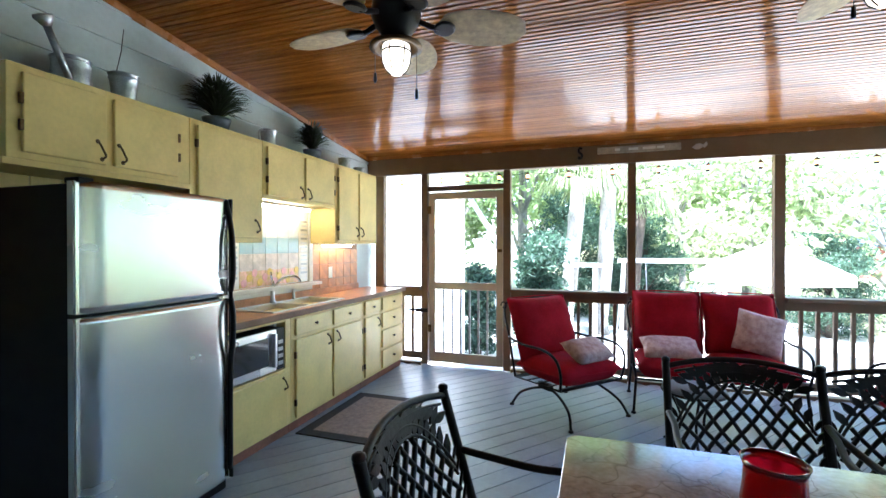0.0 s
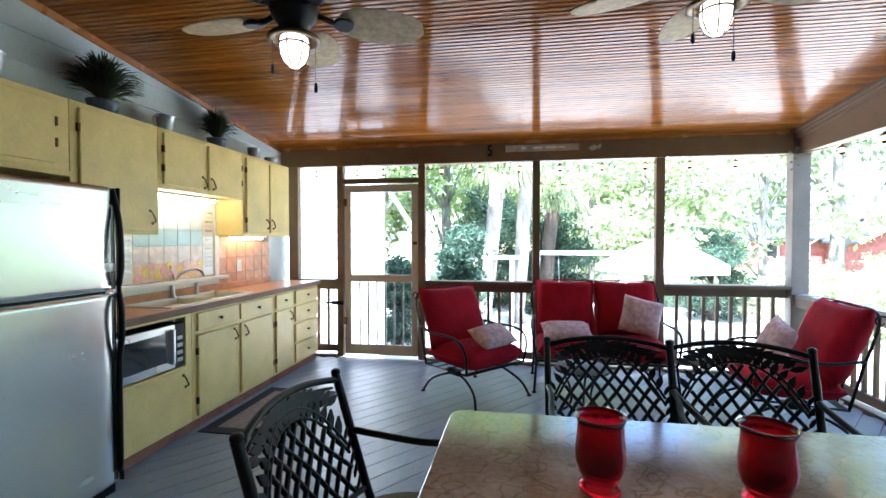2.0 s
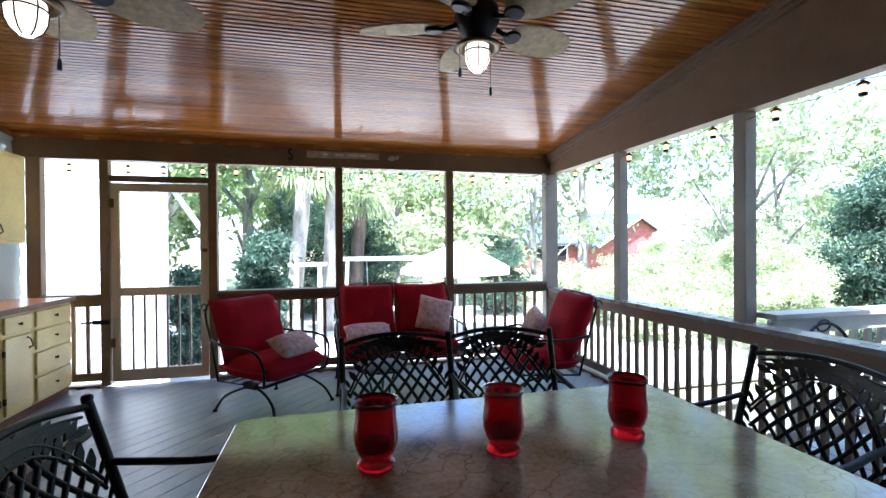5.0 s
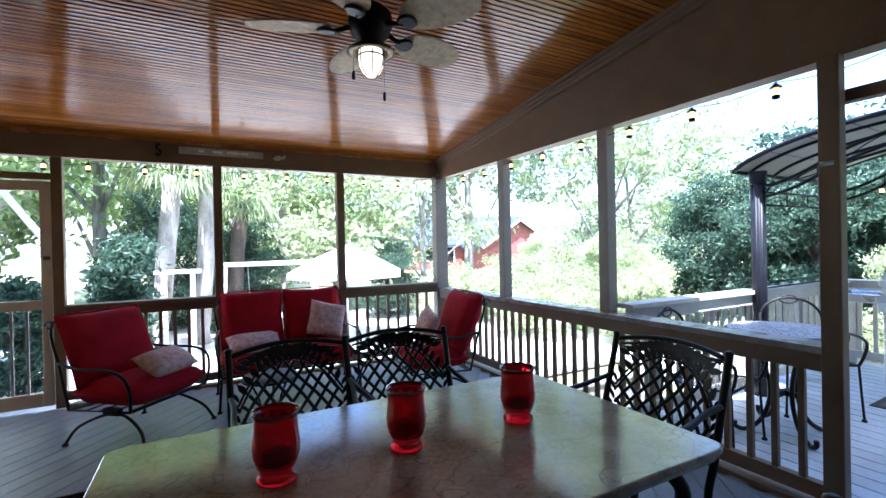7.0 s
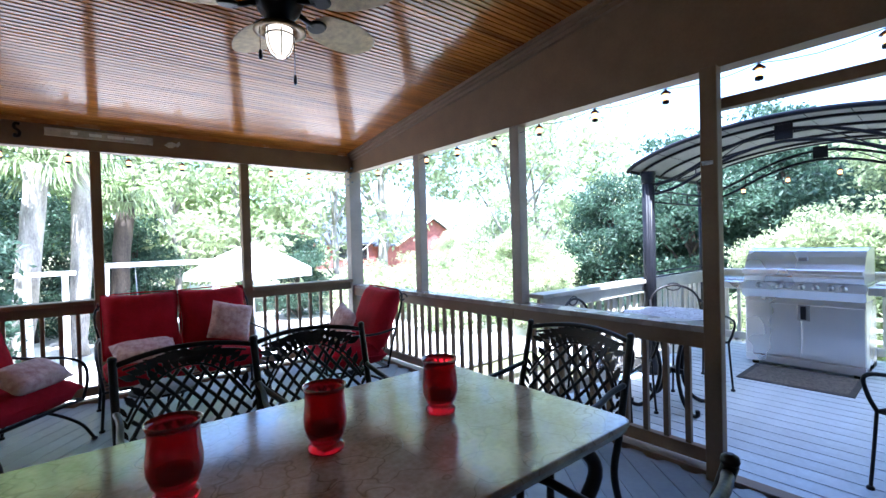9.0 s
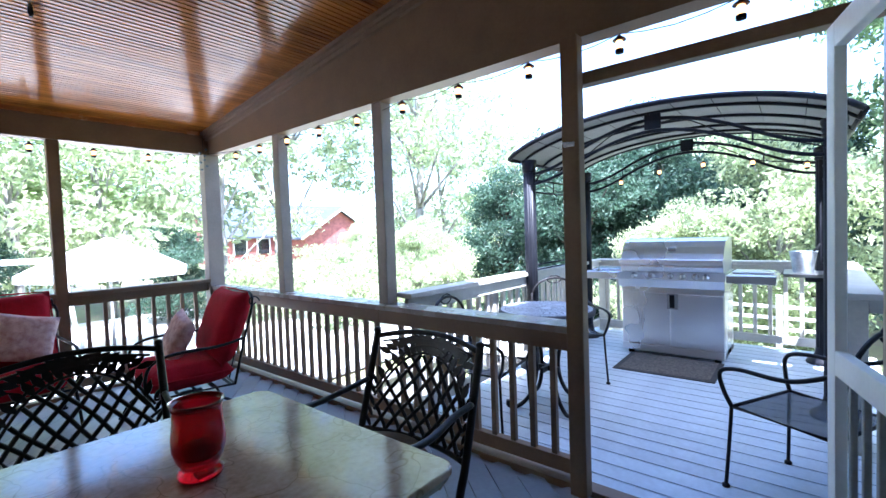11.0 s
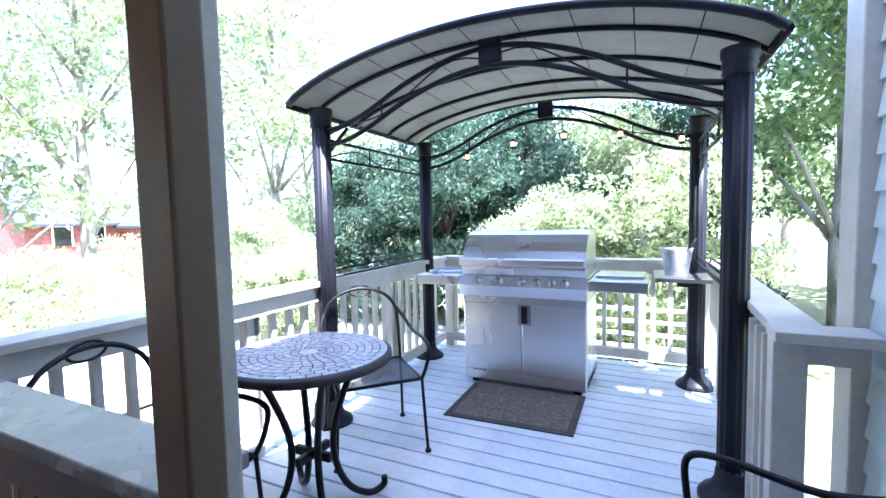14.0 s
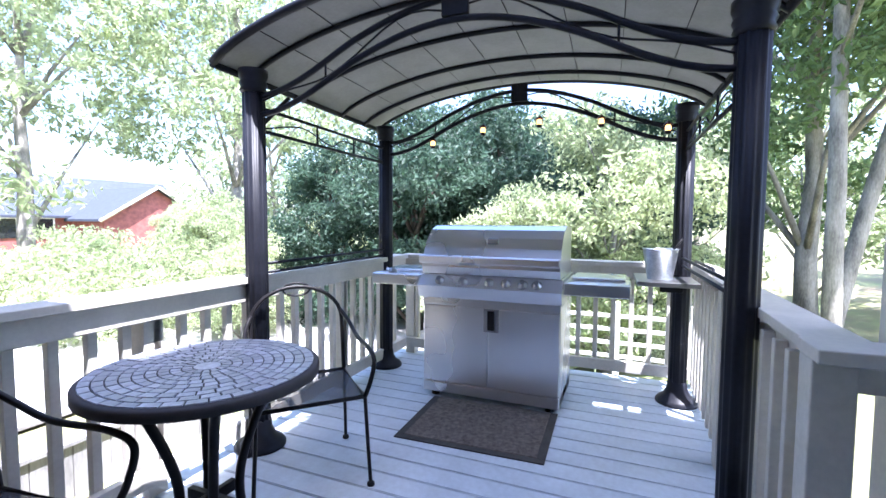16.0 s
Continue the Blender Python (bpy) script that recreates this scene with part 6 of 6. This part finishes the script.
# patio umbrella
um = thing("patio_umbrella", pose(4.0, 11.5, G), "large white patio umbrella in the yard", "umbrella")
part("pole", L([(0.03, 0), (0.03, 2.42)], 12), STEELDARK, um)
bm = bmesh.new()
K = 8
ring = [[bm.verts.new((r * math.cos(2 * math.pi * k / K), r * math.sin(2 * math.pi * k / K), z)) for k in range(K)] for r, z in ((0.05, 2.46), (0.75, 2.17), (1.46, 1.80), (1.46, 1.66))]
for A, C in zip(ring, ring[1:]):
    for j in range(K):
        bm.faces.new((A[j], A[(j + 1) % K], C[(j + 1) % K], C[j]))
part("canopy", bm, WHITE, um, "white cloth canopy")
for k in range(K):
    a = 2 * math.pi * k / K
    part("rib", T([(0.04 * math.cos(a), 0.04 * math.sin(a), 2.40), (1.42 * math.cos(a), 1.42 * math.sin(a), 1.78)], 0.012, 5), STEELDARK, um)
part("base", L([(0.28, 0), (0.28, 0.05), (0.06, 0.09)], 20), STEELDARK, um)

# white swing frame
sf = thing("swing_frame", pose(2.45, 13.6, G), "white wooden swing frame on the lawn", "swing set")
part("beam", B((-1.3, 1.3, -0.06, 0.06, 1.95, 2.07)), WHITE, sf)
for s in (-1, 1):
    for q in (-1, 1):
        part("leg", T([(s * 1.15, 0, 2.0), (s * 1.25, q * 0.75, 0.0)], 0.05, 6), WHITE, sf)
    part("brace", B((s * 1.2 - 0.03, s * 1.2 + 0.03, -0.45, 0.45, 0.9, 0.98)), WHITE, sf)
part("swing_seat", B((-0.6, 0.6, -0.25, 0.25, 0.5, 0.56)), WHITE, sf)
for s in (-1, 1):
    part("rope", T([(s * 0.55, 0, 0.56), (s * 0.6, 0, 1.95)], 0.012, 5), STEELDARK, sf)
sf2 = thing("garden_bench", pose(-1.55, 12.0, G), "white garden bench under the trees", "bench")
part("seat", B((-0.45, 0.45, -0.30, 0.30, 1.90, 1.97)), WHITE, sf2)
for s in (-1, 1):
    part("leg", B((s * 0.28 - 0.05, s * 0.28 + 0.05, -0.2, 0.2, 0, 1.90)), WHITE, sf2)
copy_thing(sf2, pose(0.28, 12.0, G))

# lower white lattice stairs and grill kettle below the deck
lt = thing("garden_arbour", pose(8.35, 0.75, G), "white wooden slatted panel behind the deck", "trellis")
for k in range(8):
    part("slat", B((0, 0.02, -0.7, 0.7, 0.25 + 0.14 * k, 0.29 + 0.14 * k)), WHITE, lt)
for y in (-0.7, 0.0, 0.7):
    part("upright", B((-0.03, 0.03, y - 0.03, y + 0.03, 0, 1.4)), WHITE, lt)
bed = thing("raised_bed", pose(4.1, 4.7, G), "weathered grey wooden raised bed beside the deck", "planter")
BEDWOOD = material("weathered grey wood", (0.30, 0.29, 0.29), 0.8, vary=0.2, scale=5, stretch=(1, 1, 0.2), bump=0.5)
for k in range(20):
    part("board", B((0.142 * k, 0.142 * k + 0.136, 0.0, 0.025, 0.0, 0.43)), BEDWOOD, bed)
part("end_board", B((0.0, 0.025, 0.026, 0.78, 0.0, 0.43)), BEDWOOD, bed)
part("end_board", B((2.81, 2.835, 0.026, 0.78, 0.0, 0.43)), BEDWOOD, bed)
part("back_board", B((0.0, 2.835, 0.782, 0.807, 0.0, 0.43)), BEDWOOD, bed)
for y in (-0.03, 0.66):
    part("cap", B((-0.03, 2.865, y, y + 0.16, 0.432, 0.468)), BEDWOOD, bed)
part("soil", B((0.026, 2.808, 0.026, 0.78, 0.02, 0.40)), GRASS, bed)
kt = thing("kettle_grill", pose(5.75, -0.75, -0.62), "small black kettle grill below the deck", "grill")
part("bowl", L([(0.05, 0.42), (0.20, 0.50), (0.24, 0.60), (0.235, 0.62), (0.23, 0.66), (0.16, 0.76), (0.05, 0.80)], 26), BLACK, kt)
part("knob", L([(0.02, 0.80), (0.03, 0.83), (0.01, 0.85)], 12), STEELDARK, kt)
for k in range(3):
    a = radians(120 * k)
    part("leg", T([(0.15 * math.cos(a), 0.15 * math.sin(a), 0.48), (0.26 * math.cos(a), 0.26 * math.sin(a), -0.37)], 0.012, 6), STEELDARK, kt)
setting("landing", B((4.95, 6.9, -1.6, -0.12, G, G + 0.03)), CONCRETE, "pale concrete landing below the deck", "paving")


# ---- boards of the porch floor, laid diagonally ----
floor_ob = bpy.data.objects["floor"]
ANG = radians(FLOOR_TURN)
BW = 0.135
ux, uy = Vector((math.cos(ANG), math.sin(ANG))), Vector((-math.sin(ANG), math.cos(ANG)))


def clip_line(o, d):
    """The stretch of the line o + s d inside the porch floor."""
    lo, hi = -99.0, 99.0
    for k, (a, b) in enumerate(((XW + 0.02, XR - 0.02), (-1.45, YF - 0.02))):
        if abs(d[k]) < 1e-6:
            continue
        s0, s1 = sorted(((a - o[k]) / d[k], (b - o[k]) / d[k]))
        lo, hi = max(lo, s0), min(hi, s1)
    return (lo, hi) if hi - lo > 0.25 else None


mid_pt = Vector((0.7, 2.0))
for i in range(-34, 35):
    hit = clip_line(mid_pt + uy * (i * BW), ux)
    if not hit:
        continue
    bm = bmesh.new()
    box(bm, hit[0], hit[1], -BW / 2 + 0.0016, BW / 2 - 0.0016, -0.0215, 0.0)
    top = [e for e in bm.edges if all(abs(v.co.z) < 1e-6 for v in e.verts)]
    bmesh.ops.bevel(bm, geom=top, offset=0.002, segments=1, affect="EDGES")
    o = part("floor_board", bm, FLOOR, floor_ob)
    p = mid_pt + uy * (i * BW)
    o.location, o.rotation_euler = (p.x, p.y, -0.0005), (0, 0, ANG)

# deck boards along y
deck_ob = bpy.data.objects["deck_frame"]
DBW = 0.142
bm = bmesh.new()
box(bm, 0.0035, DBW - 0.0035, DY0, DY1, -0.034, 0.0)
top = [e for e in bm.edges if all(abs(v.co.z) < 1e-6 for v in e.verts)]
bmesh.ops.bevel(bm, geom=top, offset=0.004, segments=2, affect="EDGES")
dm = mesh_of("deck_board", bm, DECK)
x = DX0
while x < DX1 + 0.02:
    piece("deck_board", dm, deck_ob, (x, 0, -0.02))
    x += DBW

# slate pieces of the bistro tabletop
rngm = random.Random(9)
RINGS = 9
for k in range(RINGS):
    r0, r1 = 0.045 + (R - 0.06) * k / RINGS, 0.045 + (R - 0.06) * (k + 1) / RINGS - 0.004
    n = max(6, int(2 * math.pi * r1 / (0.028 + 0.004 * k)))
    n = min(n, 44)
    step = 2 * math.pi / n
    bm = bmesh.new()
    g = 0.0025
    lo, hi = [], []
    for z, shrink in ((0.742, 0.0), (0.7455, 0.0008)):
        row = []
        for rr, aa in ((r0 + shrink, -1), (r1 - shrink, -1), (r1 - shrink, 1), (r0 + shrink, 1)):
            a = aa * (step / 2 - (g + shrink) / rr)
            row.append(bm.verts.new((rr * math.cos(a), rr * math.sin(a), z)))
        (lo if not shrink else hi).extend(row)
    bm.faces.new(hi)
    for j in range(4):
        bm.faces.new((lo[j], lo[(j + 1) % 4], hi[(j + 1) % 4], hi[j]))
    tmesh = mesh_of("slate_piece", bm, MOSAIC)
    off = rngm.uniform(0, 6)
    for j in range(n):
        piece("slate_piece", tmesh, bt, (0, 0, rngm.uniform(-0.0008, 0.0005)), off + j * step)
part("slate_centre", L([(0.042, 0.742), (0.041, 0.7455)], 20), MOSAIC, bt)
